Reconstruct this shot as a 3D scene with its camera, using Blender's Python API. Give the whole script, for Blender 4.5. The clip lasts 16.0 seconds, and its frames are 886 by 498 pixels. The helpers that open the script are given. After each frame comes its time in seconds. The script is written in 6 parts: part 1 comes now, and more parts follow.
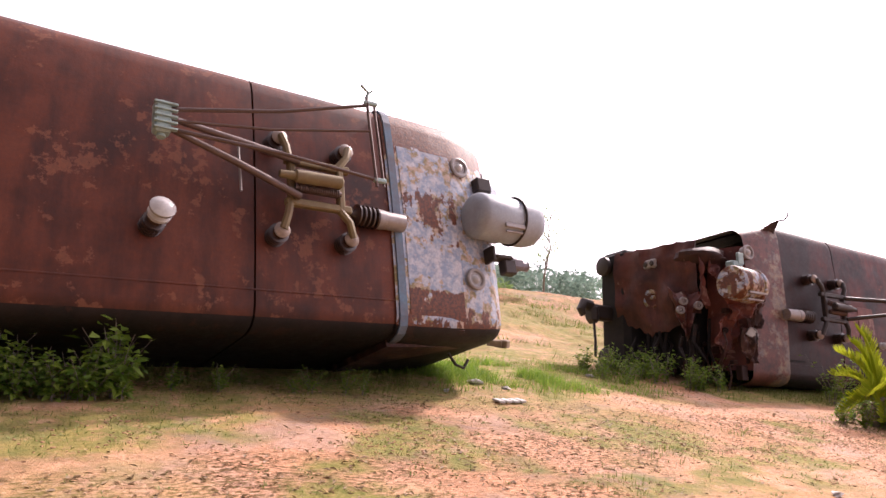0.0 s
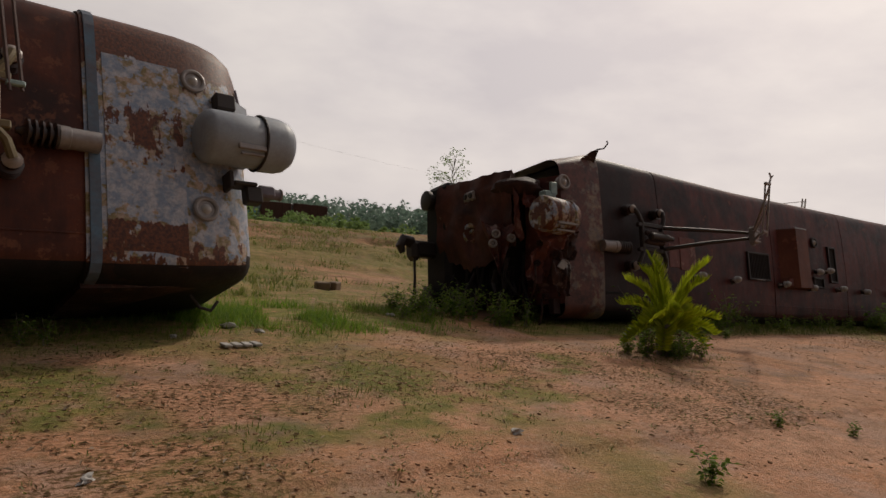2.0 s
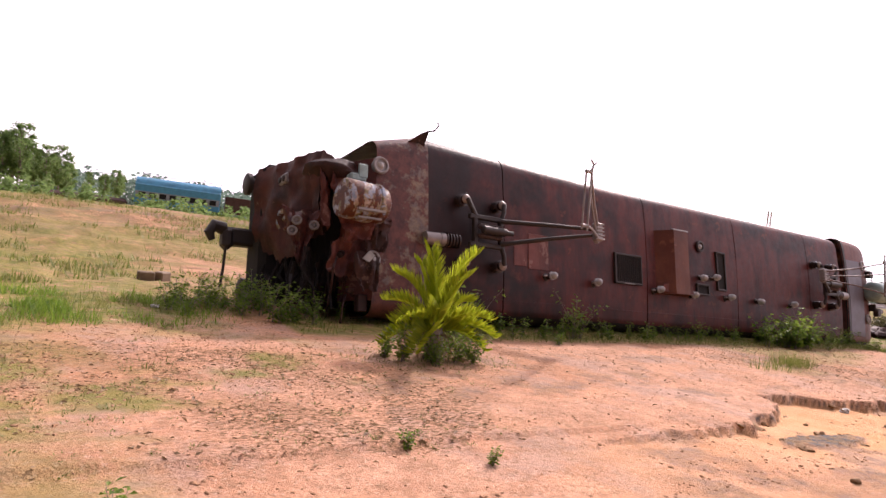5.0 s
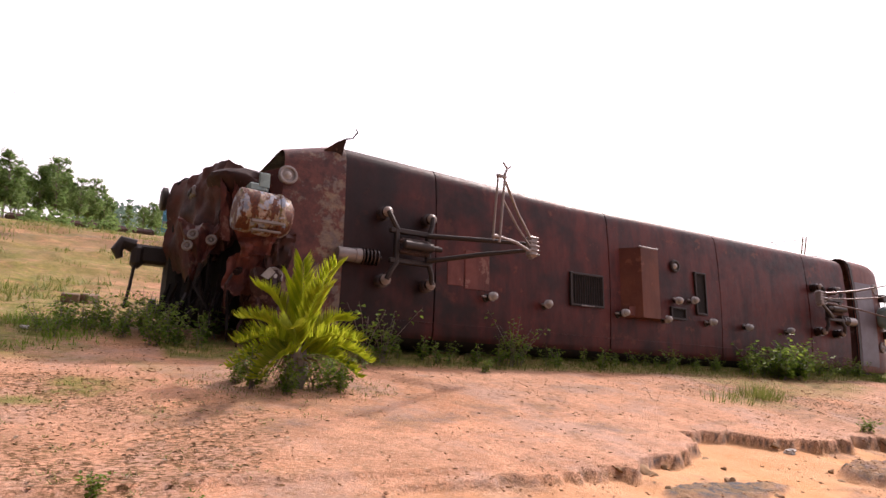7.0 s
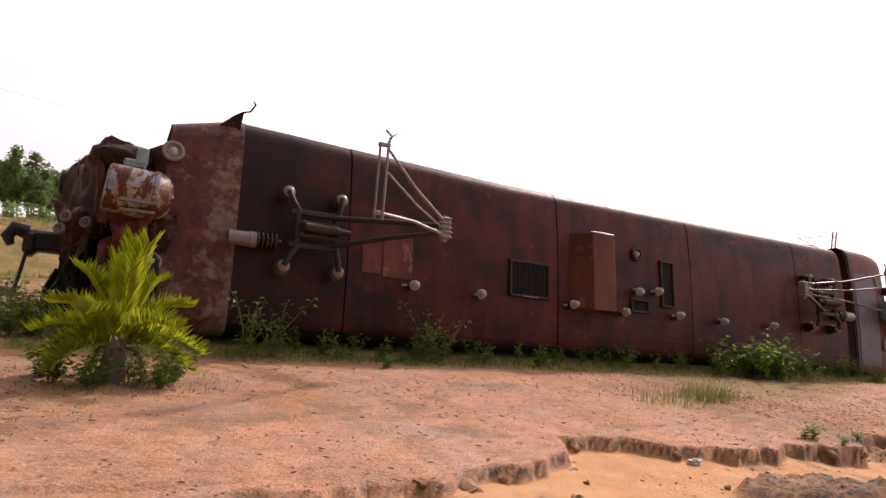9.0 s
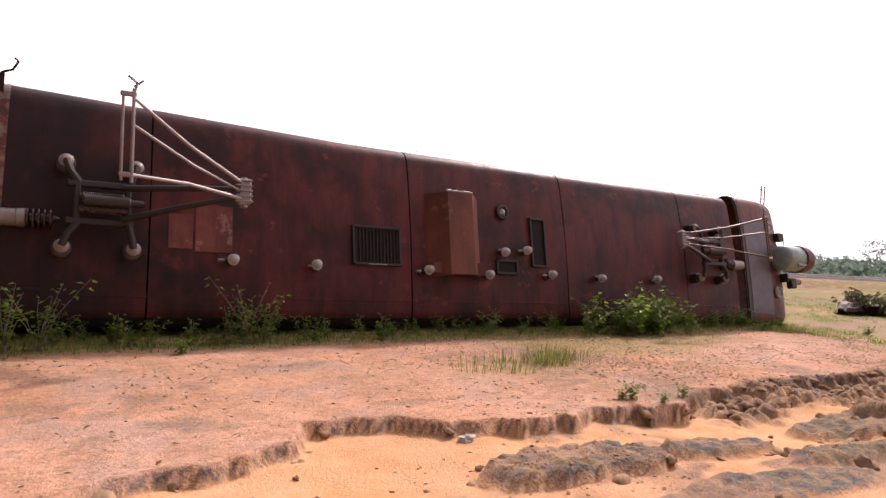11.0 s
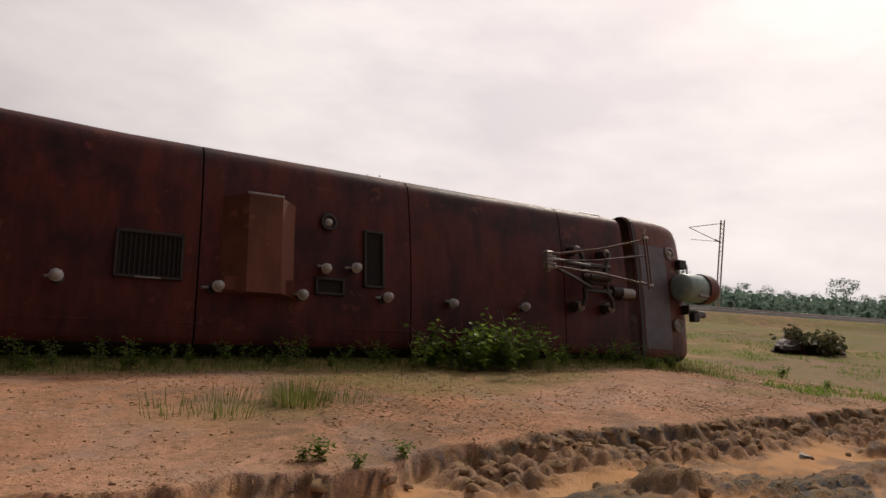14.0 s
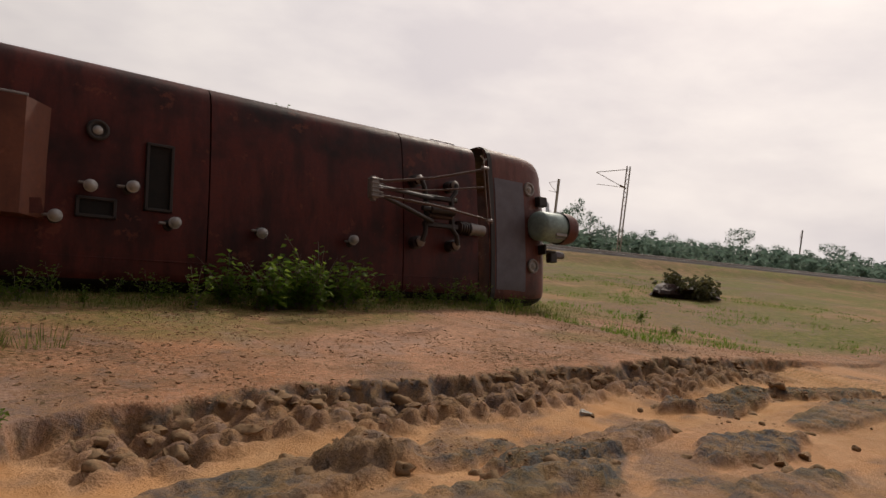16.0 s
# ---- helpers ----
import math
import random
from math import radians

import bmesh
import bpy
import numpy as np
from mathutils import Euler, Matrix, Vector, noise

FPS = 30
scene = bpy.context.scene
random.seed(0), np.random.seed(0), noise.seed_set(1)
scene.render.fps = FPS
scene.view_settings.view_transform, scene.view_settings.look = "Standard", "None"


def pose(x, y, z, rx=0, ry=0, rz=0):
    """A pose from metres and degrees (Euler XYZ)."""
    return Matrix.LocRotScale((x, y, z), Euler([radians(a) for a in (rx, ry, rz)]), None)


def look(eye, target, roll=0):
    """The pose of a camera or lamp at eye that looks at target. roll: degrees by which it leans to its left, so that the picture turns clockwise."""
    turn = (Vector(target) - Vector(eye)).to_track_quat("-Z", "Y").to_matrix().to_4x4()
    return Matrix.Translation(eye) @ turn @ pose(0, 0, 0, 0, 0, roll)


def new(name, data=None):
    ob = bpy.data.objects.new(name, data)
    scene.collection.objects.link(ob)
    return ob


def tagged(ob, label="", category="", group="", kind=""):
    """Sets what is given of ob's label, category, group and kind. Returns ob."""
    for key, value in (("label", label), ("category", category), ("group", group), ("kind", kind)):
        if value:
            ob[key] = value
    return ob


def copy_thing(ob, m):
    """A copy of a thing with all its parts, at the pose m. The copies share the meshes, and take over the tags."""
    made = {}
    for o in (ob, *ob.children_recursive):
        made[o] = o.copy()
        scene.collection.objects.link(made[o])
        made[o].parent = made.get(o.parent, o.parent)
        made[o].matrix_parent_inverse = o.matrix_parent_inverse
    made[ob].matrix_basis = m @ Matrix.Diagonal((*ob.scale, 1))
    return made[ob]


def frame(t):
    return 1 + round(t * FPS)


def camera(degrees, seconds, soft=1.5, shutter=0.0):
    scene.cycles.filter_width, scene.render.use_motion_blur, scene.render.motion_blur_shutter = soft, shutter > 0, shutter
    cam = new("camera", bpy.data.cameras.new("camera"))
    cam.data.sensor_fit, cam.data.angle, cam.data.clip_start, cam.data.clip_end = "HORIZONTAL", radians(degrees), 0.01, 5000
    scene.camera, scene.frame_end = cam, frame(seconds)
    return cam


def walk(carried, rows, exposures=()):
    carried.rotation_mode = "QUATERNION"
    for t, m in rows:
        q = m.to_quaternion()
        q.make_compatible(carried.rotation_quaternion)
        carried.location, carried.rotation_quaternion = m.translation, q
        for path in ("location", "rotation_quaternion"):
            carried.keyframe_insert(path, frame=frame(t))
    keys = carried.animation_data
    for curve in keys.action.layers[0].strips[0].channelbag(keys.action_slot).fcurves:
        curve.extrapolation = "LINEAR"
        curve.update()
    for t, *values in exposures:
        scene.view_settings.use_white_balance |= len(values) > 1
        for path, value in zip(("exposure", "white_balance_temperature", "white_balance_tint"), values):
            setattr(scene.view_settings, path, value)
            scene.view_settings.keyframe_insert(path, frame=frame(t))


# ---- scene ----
cam = camera(68.1, 16.0)
PATH = [
    (0, (1.376, -1.686, 1.483), (2.23, 0.12, 1.577), 6.6),
    (0.5, (2.019, -1.722, 1.465), (2.967, 0.038, 1.485), 1.9),
    (1, (2.62, -1.788, 1.473), (3.596, -0.042, 1.463), 5.7),
    (1.5, (3.244, -1.808, 1.491), (4.257, -0.085, 1.561), 4.5),
    (2, (3.828, -1.904, 1.483), (4.907, -0.221, 1.444), 5.3),
    (2.5, (4.4, -2.003, 1.478), (5.497, -0.331, 1.516), 5.7),
    (3, (4.989, -2.17, 1.486), (6.08, -0.495, 1.544), 4.2),
    (3.5, (5.608, -2.339, 1.507), (6.761, -0.705, 1.493), 4.9),
    (4, (6.202, -2.44, 1.532), (7.278, -0.758, 1.425), 1.5),
    (4.5, (6.79, -2.551, 1.548), (7.885, -0.881, 1.431), 3.6),
    (4.7, (7.018, -2.577, 1.548), (8.142, -0.923, 1.522), 6.5),
    (6.8, (9.448, -2.783, 1.55), (10.42, -1.037, 1.485), 6.2),
    (7, (9.686, -2.781, 1.55), (10.673, -1.043, 1.609), 6.8),
    (7.5, (10.283, -2.74, 1.549), (11.197, -0.962, 1.601), 4.1),
    (8, (10.837, -2.717, 1.548), (11.65, -0.891, 1.599), 4.7),
    (8.2, (11.06, -2.718, 1.547), (11.961, -0.937, 1.661), 7.0),
    (10.3, (13.42, -2.857, 1.517), (14.33, -1.078, 1.428), 5.0),
    (10.5, (13.648, -2.857, 1.517), (14.622, -1.11, 1.528), 3.8),
    (11, (14.225, -2.8, 1.511), (15.243, -1.078, 1.502), 3.0),
    (11.5, (14.778, -2.765, 1.504), (15.744, -1.016, 1.413), 4.7),
    (12, (15.343, -2.712, 1.496), (16.366, -0.994, 1.439), 3.8),
    (12.5, (15.917, -2.65, 1.49), (16.858, -0.887, 1.389), 4.6),
    (13, (16.46, -2.627, 1.486), (17.472, -0.902, 1.526), 5.4),
    (13.5, (16.994, -2.632, 1.48), (18.051, -0.936, 1.536), 4.4),
    (14, (17.54, -2.634, 1.476), (18.598, -0.938, 1.56), 4.5),
    (14.5, (18.115, -2.62, 1.473), (19.174, -0.924, 1.504), 2.0),
    (15, (18.675, -2.586, 1.476), (19.662, -0.849, 1.394), 4.7),
    (15.5, (19.233, -2.556, 1.481), (20.422, -0.948, 1.488), 2.8),
    (16, (19.759, -2.532, 1.482), (21.016, -0.979, 1.404), 6.4),
]
# stops by which the clip's camera opens and closes, with its white balance
EXPOSURES = [(0.0, 0.9, 6450, 29), (0.5, 0.35, 6750, 29), (1.0, 0.25, 6790, 29), (1.5, 0.0, 6900, 29), (2.0, -1.3, 6850, 12), (3.0, -1.35, 6850, 12), (3.5, -1.25, 6850, 12), (4.0, 0.15, 6670, 23.8), (4.5, 0.45, 6450, 29), (7.0, 0.35, 6560, 26.4), (7.3, -0.75, 6740, 14.6), (7.6, -0.9, 6795, 13.3), (8.0, -0.43, 6855, 22.9), (8.2, -0.43, 6855, 22.9), (10.3, 0.75, 6450, 29), (10.6, 0.65, 6450, 29), (11.0, 0.3, 6505, 27.7), (11.5, 0.45, 6450, 29), (12.6, 0.55, 6450, 29), (13.0, 0.15, 6615, 25.1), (13.5, -1.0, 6822, 12.7), (14.6, -0.95, 6822, 12.7), (15.0, -0.13, 6690, 26.8), (15.3, -0.23, 6820, 28), (15.6, -0.8, 6800, 18), (16.0, -1.1, 6850, 12)]
walk(cam, [(t, look(eye, target, roll)) for t, eye, target, roll in PATH], EXPOSURES)

# ---------------------------------------------------------------- world, sun
SUN_AZ, SUN_EL = 33.0, 40.0
world = bpy.data.worlds.new("hazy_sky")
scene.world = world
world.use_nodes = True
wt = world.node_tree
wt.nodes.clear()


def wn(kind, **kw):
    n = wt.nodes.new(kind)
    for k, v in kw.items():
        n.inputs[k].default_value = v
    return n


w_out = wn("ShaderNodeOutputWorld")
sky = wn("ShaderNodeTexSky")
sky.sky_type = "NISHITA"
sky.sun_disc = False
sky.sun_elevation, sky.sun_rotation = radians(SUN_EL), radians(90 - SUN_AZ)
sky.air_density, sky.dust_density, sky.ozone_density = 1.0, 7.0, 1.0
b_sky = wn("ShaderNodeBackground", Strength=0.015)
coord = wn("ShaderNodeTexCoord")
mapn = wn("ShaderNodeMapping")
mapn.inputs["Scale"].default_value = (1.0, 1.0, 2.6)
cloud = wn("ShaderNodeTexNoise", Scale=2.3, Detail=7.0, Roughness=0.55)
ramp = wt.nodes.new("ShaderNodeValToRGB")
ramp.color_ramp.elements[0].position, ramp.color_ramp.elements[1].position = 0.32, 0.66
ramp.color_ramp.elements[0].color = (0.70, 0.67, 0.71, 1)
ramp.color_ramp.elements[1].color = (1.0, 0.95, 0.93, 1)
b_cloud = wn("ShaderNodeBackground", Strength=1.38)
add = wt.nodes.new("ShaderNodeAddShader")
wl = wt.links.new
wl(coord.outputs["Generated"], mapn.inputs["Vector"])
wl(mapn.outputs["Vector"], cloud.inputs["Vector"])
wl(cloud.outputs["Fac"], ramp.inputs["Fac"])
# hazy sky: fuller light towards the sun's side, dimmer away from it
flat = wt.nodes.new("ShaderNodeVectorMath")
flat.operation = "DOT_PRODUCT"
flat.inputs[1].default_value = (math.cos(radians(SUN_AZ)), math.sin(radians(SUN_AZ)), 0.25)
side = wt.nodes.new("ShaderNodeMapRange")
side.interpolation_type = "SMOOTHSTEP"
for key, val in (("From Min", -0.45), ("From Max", 1.15), ("To Min", 0.095), ("To Max", 1.42)):
    side.inputs[key].default_value = val
dim = wt.nodes.new("ShaderNodeVectorMath")
dim.operation = "SCALE"
wl(coord.outputs["Generated"], flat.inputs[0])
wl(flat.outputs["Value"], side.inputs["Value"])
wl(ramp.outputs["Color"], dim.inputs[0])
wl(side.outputs["Result"], dim.inputs["Scale"])
wl(dim.outputs["Vector"], b_cloud.inputs["Color"])
wl(sky.outputs["Color"], b_sky.inputs["Color"])
wl(b_sky.outputs["Background"], add.inputs[0])
wl(b_cloud.outputs["Background"], add.inputs[1])
wl(add.outputs["Shader"], w_out.inputs["Surface"])

sun_data = bpy.data.lights.new("sun", "SUN")
sun_data.energy, sun_data.angle, sun_data.color = 3.5, radians(3.0), (1.0, 0.93, 0.82)
sun = new("sun", sun_data)
sun_dir = Vector((math.cos(radians(SUN_EL)) * math.cos(radians(SUN_AZ)), math.cos(radians(SUN_EL)) * math.sin(radians(SUN_AZ)), math.sin(radians(SUN_EL))))
sun.matrix_world = look(sun_dir * 60, (0, 0, 0))


# ---------------------------------------------------------------- materials
class Mat:
    """A small wrapper: nodes and links of one material."""

    def __init__(self, name, rough=0.7, metal=0.0, spec=0.4):
        self.m = bpy.data.materials.new(name)
        self.m.use_nodes = True
        self.t = self.m.node_tree
        self.b = self.t.nodes["Principled BSDF"]
        self.b.inputs["Roughness"].default_value = rough
        self.b.inputs["Metallic"].default_value = metal
        self.b.inputs["Specular IOR Level"].default_value = spec
        self.tc = self.t.nodes.new("ShaderNodeTexCoord")

    def link(self, a, b):
        self.t.links.new(a, b)

    def noise(self, scale, detail=5, rough=0.6, stretch=(1, 1, 1), off=0.0, object_space=True):
        mp = self.t.nodes.new("ShaderNodeMapping")
        mp.inputs["Scale"].default_value = stretch
        mp.inputs["Location"].default_value = (off, off * 0.7, off * 1.3)
        self.link(self.tc.outputs["Object" if object_space else "Generated"], mp.inputs["Vector"])
        n = self.t.nodes.new("ShaderNodeTexNoise")
        n.inputs["Scale"].default_value, n.inputs["Detail"].default_value, n.inputs["Roughness"].default_value = scale, detail, rough
        self.link(mp.outputs["Vector"], n.inputs["Vector"])
        return n.outputs["Fac"]

    def ramp(self, fac, *stops, ease="LINEAR"):
        r = self.t.nodes.new("ShaderNodeValToRGB")
        r.color_ramp.interpolation = ease
        while len(r.color_ramp.elements) < len(stops):
            r.color_ramp.elements.new(0.5)
        for e, (p, c) in zip(r.color_ramp.elements, stops):
            e.position = p
            e.color = (*c, 1) if isinstance(c, tuple) else (c, c, c, 1)
        self.link(fac, r.inputs["Fac"])
        return r.outputs["Color"]

    def mix(self, fac, a, b, mode="MIX"):
        n = self.t.nodes.new("ShaderNodeMix")
        n.data_type, n.blend_type = "RGBA", mode
        for sock, v in ((n.inputs["Factor"], fac), (n.inputs[6], a), (n.inputs[7], b)):
            if isinstance(v, (int, float)):
                sock.default_value = v if sock.name == "Factor" else (v, v, v, 1)
            elif isinstance(v, tuple):
                sock.default_value = (*v, 1)
            else:
                self.link(v, sock)
        return n.outputs[2]

    def math(self, op, a, b=0.0):
        n = self.t.nodes.new("ShaderNodeMath")
        n.operation = op
        for sock, v in zip(n.inputs, (a, b)):
            if isinstance(v, (int, float)):
                sock.default_value = v
            else:
                self.link(v, sock)
        return n.outputs[0]

    def attr(self, name):
        n = self.t.nodes.new("ShaderNodeAttribute")
        n.attribute_name = name
        return n.outputs["Fac"]

    def rand(self):
        return self.t.nodes.new("ShaderNodeObjectInfo").outputs["Random"]

    def island(self):
        return self.t.nodes.new("ShaderNodeNewGeometry").outputs["Random Per Island"]

    def axis(self, k):
        s = self.t.nodes.new("ShaderNodeSeparateXYZ")
        self.link(self.tc.outputs["Object"], s.inputs[0])
        return s.outputs[k]

    def color(self, c):
        if isinstance(c, tuple):
            self.b.inputs["Base Color"].default_value = (*c, 1)
        else:
            self.link(c, self.b.inputs["Base Color"])
        return self

    def roughness(self, c):
        self.link(c, self.b.inputs["Roughness"])
        return self

    def bump(self, height, strength=0.4, dist=0.02):
        n = self.t.nodes.new("ShaderNodeBump")
        n.inputs["Strength"].default_value, n.inputs["Distance"].default_value = strength, dist
        self.link(height, n.inputs["Height"])
        self.link(n.outputs["Normal"], self.b.inputs["Normal"])
        return self


def mat_rust(name, dark, mid, light, scale=1.0, off=0.0, gloss=0.5, flakes=0.60, soot=False):
    """Oxide-red body paint gone to rust: broad stains, streaks across the roof, flaked spots."""
    m = Mat(name, 0.6, 0.0, 0.3)
    big = m.noise(0.9 * scale, 4, 0.6, off=off)
    streak = m.noise(2.2 * scale, 6, 0.65, stretch=(1.6, 0.35, 1.0), off=off + 3)
    fine = m.noise(22 * scale, 5, 0.7, off=off + 7)
    flake = m.noise(5.5 * scale, 8, 0.72, off=off + 11)
    base = m.ramp(big, (0.30, dark), (0.52, mid), (0.75, tuple(0.85 * a + 0.15 * b for a, b in zip(mid, light))))
    base = m.mix(m.ramp(streak, (0.42, 0.0), (0.68, 0.75)), base, dark)
    patch = m.mix(0.5, flake, m.noise(1.7 * scale, 7, 0.6, off=off + 15))
    base = m.mix(m.ramp(patch, (flakes - 0.04, 0.0), (flakes - 0.015, 0.55)), base, light)
    if soot:  # scorched and oily towards the burnt end
        burn = m.math("ADD", m.math("DIVIDE", m.axis(0), 9.0), m.math("MULTIPLY", m.math("SUBTRACT", big, 0.5), 1.1))
        base = m.mix(m.ramp(burn, (0.10, 0.78), (0.42, 0.0)), base, (0.008, 0.005, 0.005))
    base = m.mix(m.ramp(fine, (0.3, 0.35), (0.7, 0.0)), base, tuple(0.5 * c for c in dark))
    m.color(base)
    m.roughness(m.ramp(m.mix(0.5, flake, fine), (0.3, gloss - 0.08), (0.7, gloss + 0.3)))
    m.bump(m.mix(0.4, flake, fine), 0.35, 0.012)
    return m.m


def mat_peel(name, off=0.0, zones=None):
    """Grey-blue and white paint flaking off brown rust, with ochre primer between. zones: stops of (y, wear) across the roof."""
    m = Mat(name, 0.55, 0.0, 0.4)
    a = m.noise(3.4, 9, 0.68, off=off)
    b = m.noise(8.5, 8, 0.7, off=off + 5)
    run = m.noise(5.5, 7, 0.66, stretch=(2.0, 0.6, 1), off=off + 9)
    fine = m.noise(26, 4, 0.7, off=off + 2)
    wear = m.math("ADD", m.math("MULTIPLY", run, 0.5), m.math("MULTIPLY", a, 0.5))
    if zones:
        worn = m.ramp(m.math("DIVIDE", m.axis(1), 3.2), *[(y / 3.2, w) for y, w in zones])
        wear = m.math("ADD", wear, m.math("MULTIPLY", m.math("SUBTRACT", worn, 0.5), 0.55))
        a = m.math("ADD", a, m.math("MULTIPLY", m.math("SUBTRACT", worn, 0.5), 0.34))
    paint = m.mix(m.ramp(b, (0.42, 0.0), (0.60, 1.0)), (0.24, 0.30, 0.40), (0.52, 0.50, 0.53))
    primer = m.mix(m.ramp(b, (0.42, 0.0), (0.58, 1.0)), (0.21, 0.16, 0.06), (0.48, 0.35, 0.27))
    rust = m.mix(m.ramp(fine, (0.35, 0.0), (0.7, 1.0)), (0.055, 0.016, 0.009), (0.20, 0.060, 0.024))
    c = m.mix(m.ramp(a, (0.475, 0.0), (0.495, 1.0)), paint, primer)
    c = m.mix(m.ramp(wear, (0.530, 0.0), (0.540, 1.0)), c, rust)
    c = m.mix(m.ramp(fine, (0.3, 0.3), (0.6, 0.0)), c, (0.05, 0.03, 0.025))
    m.color(c)
    m.bump(m.mix(0.5, wear, fine), 0.6, 0.012)
    return m.m



def mat_peelred():
    """Dull red paint with bare grey-tan plate showing in large flakes."""
    m = Mat("red_paint_flaked_to_grey", 0.5, 0.0, 0.4)
    a, b, fine = m.noise(2.1, 10, 0.74, off=3.0), m.noise(5.0, 7, 0.7, off=9.0), m.noise(28, 4, 0.7, off=2.0)
    red = m.mix(m.ramp(b, (0.35, 0.0), (0.65, 1.0)), (0.055, 0.018, 0.015), (0.17, 0.05, 0.035))
    bare = m.mix(m.ramp(b, (0.4, 0.0), (0.6, 1.0)), (0.17, 0.13, 0.115), (0.28, 0.20, 0.12))
    a = m.math("ADD", a, m.ramp(m.math("ADD", m.axis(0), 1.0), (0.45, 0.0), (0.75, 0.10)))
    c = m.mix(m.ramp(a, (0.555, 0.0), (0.62, 0.85)), red, bare)
    c = m.mix(m.ramp(fine, (0.3, 0.4), (0.55, 0.0)), c, (0.03, 0.015, 0.012))
    m.color(c)
    m.bump(m.mix(0.5, a, fine), 0.5, 0.012)
    return m.m


def mat_plain(name, col, rough=0.6, metal=0.0, var=0.35, scale=6.0, bump=0.2, spec=0.4, dirt=(0.05, 0.035, 0.025)):
    m = Mat(name, rough, metal, spec)
    n1, n2 = m.noise(scale, 6, 0.65, off=1.0), m.noise(scale * 6, 4, 0.7, off=4.0)
    c = m.mix(m.ramp(n1, (0.35, 0.0), (0.75, var)), col, dirt)
    c = m.mix(m.ramp(n2, (0.35, var * 0.6), (0.6, 0.0)), c, tuple(0.6 * v for v in col))
    m.color(c)
    m.bump(m.mix(0.5, n1, n2), bump, 0.008)
    return m.m


def mat_leaf(name, c1, c2, trans=0.5, rough=0.5):
    """Leaves: two greens chosen per leaf, lit through from behind."""
    m = Mat(name, rough, 0.0, 0.3)
    c = m.mix(m.island(), c1, c2)
    n = m.noise(9.0, 3, 0.6)
    c = m.mix(m.ramp(n, (0.35, 0.35), (0.65, 0.0)), c, tuple(0.55 * v for v in c1))
    m.color(c)
    tr = m.t.nodes.new("ShaderNodeBsdfTranslucent")
    m.link(c, tr.inputs["Color"])
    mx = m.t.nodes.new("ShaderNodeMixShader")
    mx.inputs[0].default_value = trans
    out = m.t.nodes["Material Output"]
    m.link(m.b.outputs[0], mx.inputs[1])
    m.link(tr.outputs[0], mx.inputs[2])
    m.link(mx.outputs[0], out.inputs["Surface"])
    return m.m


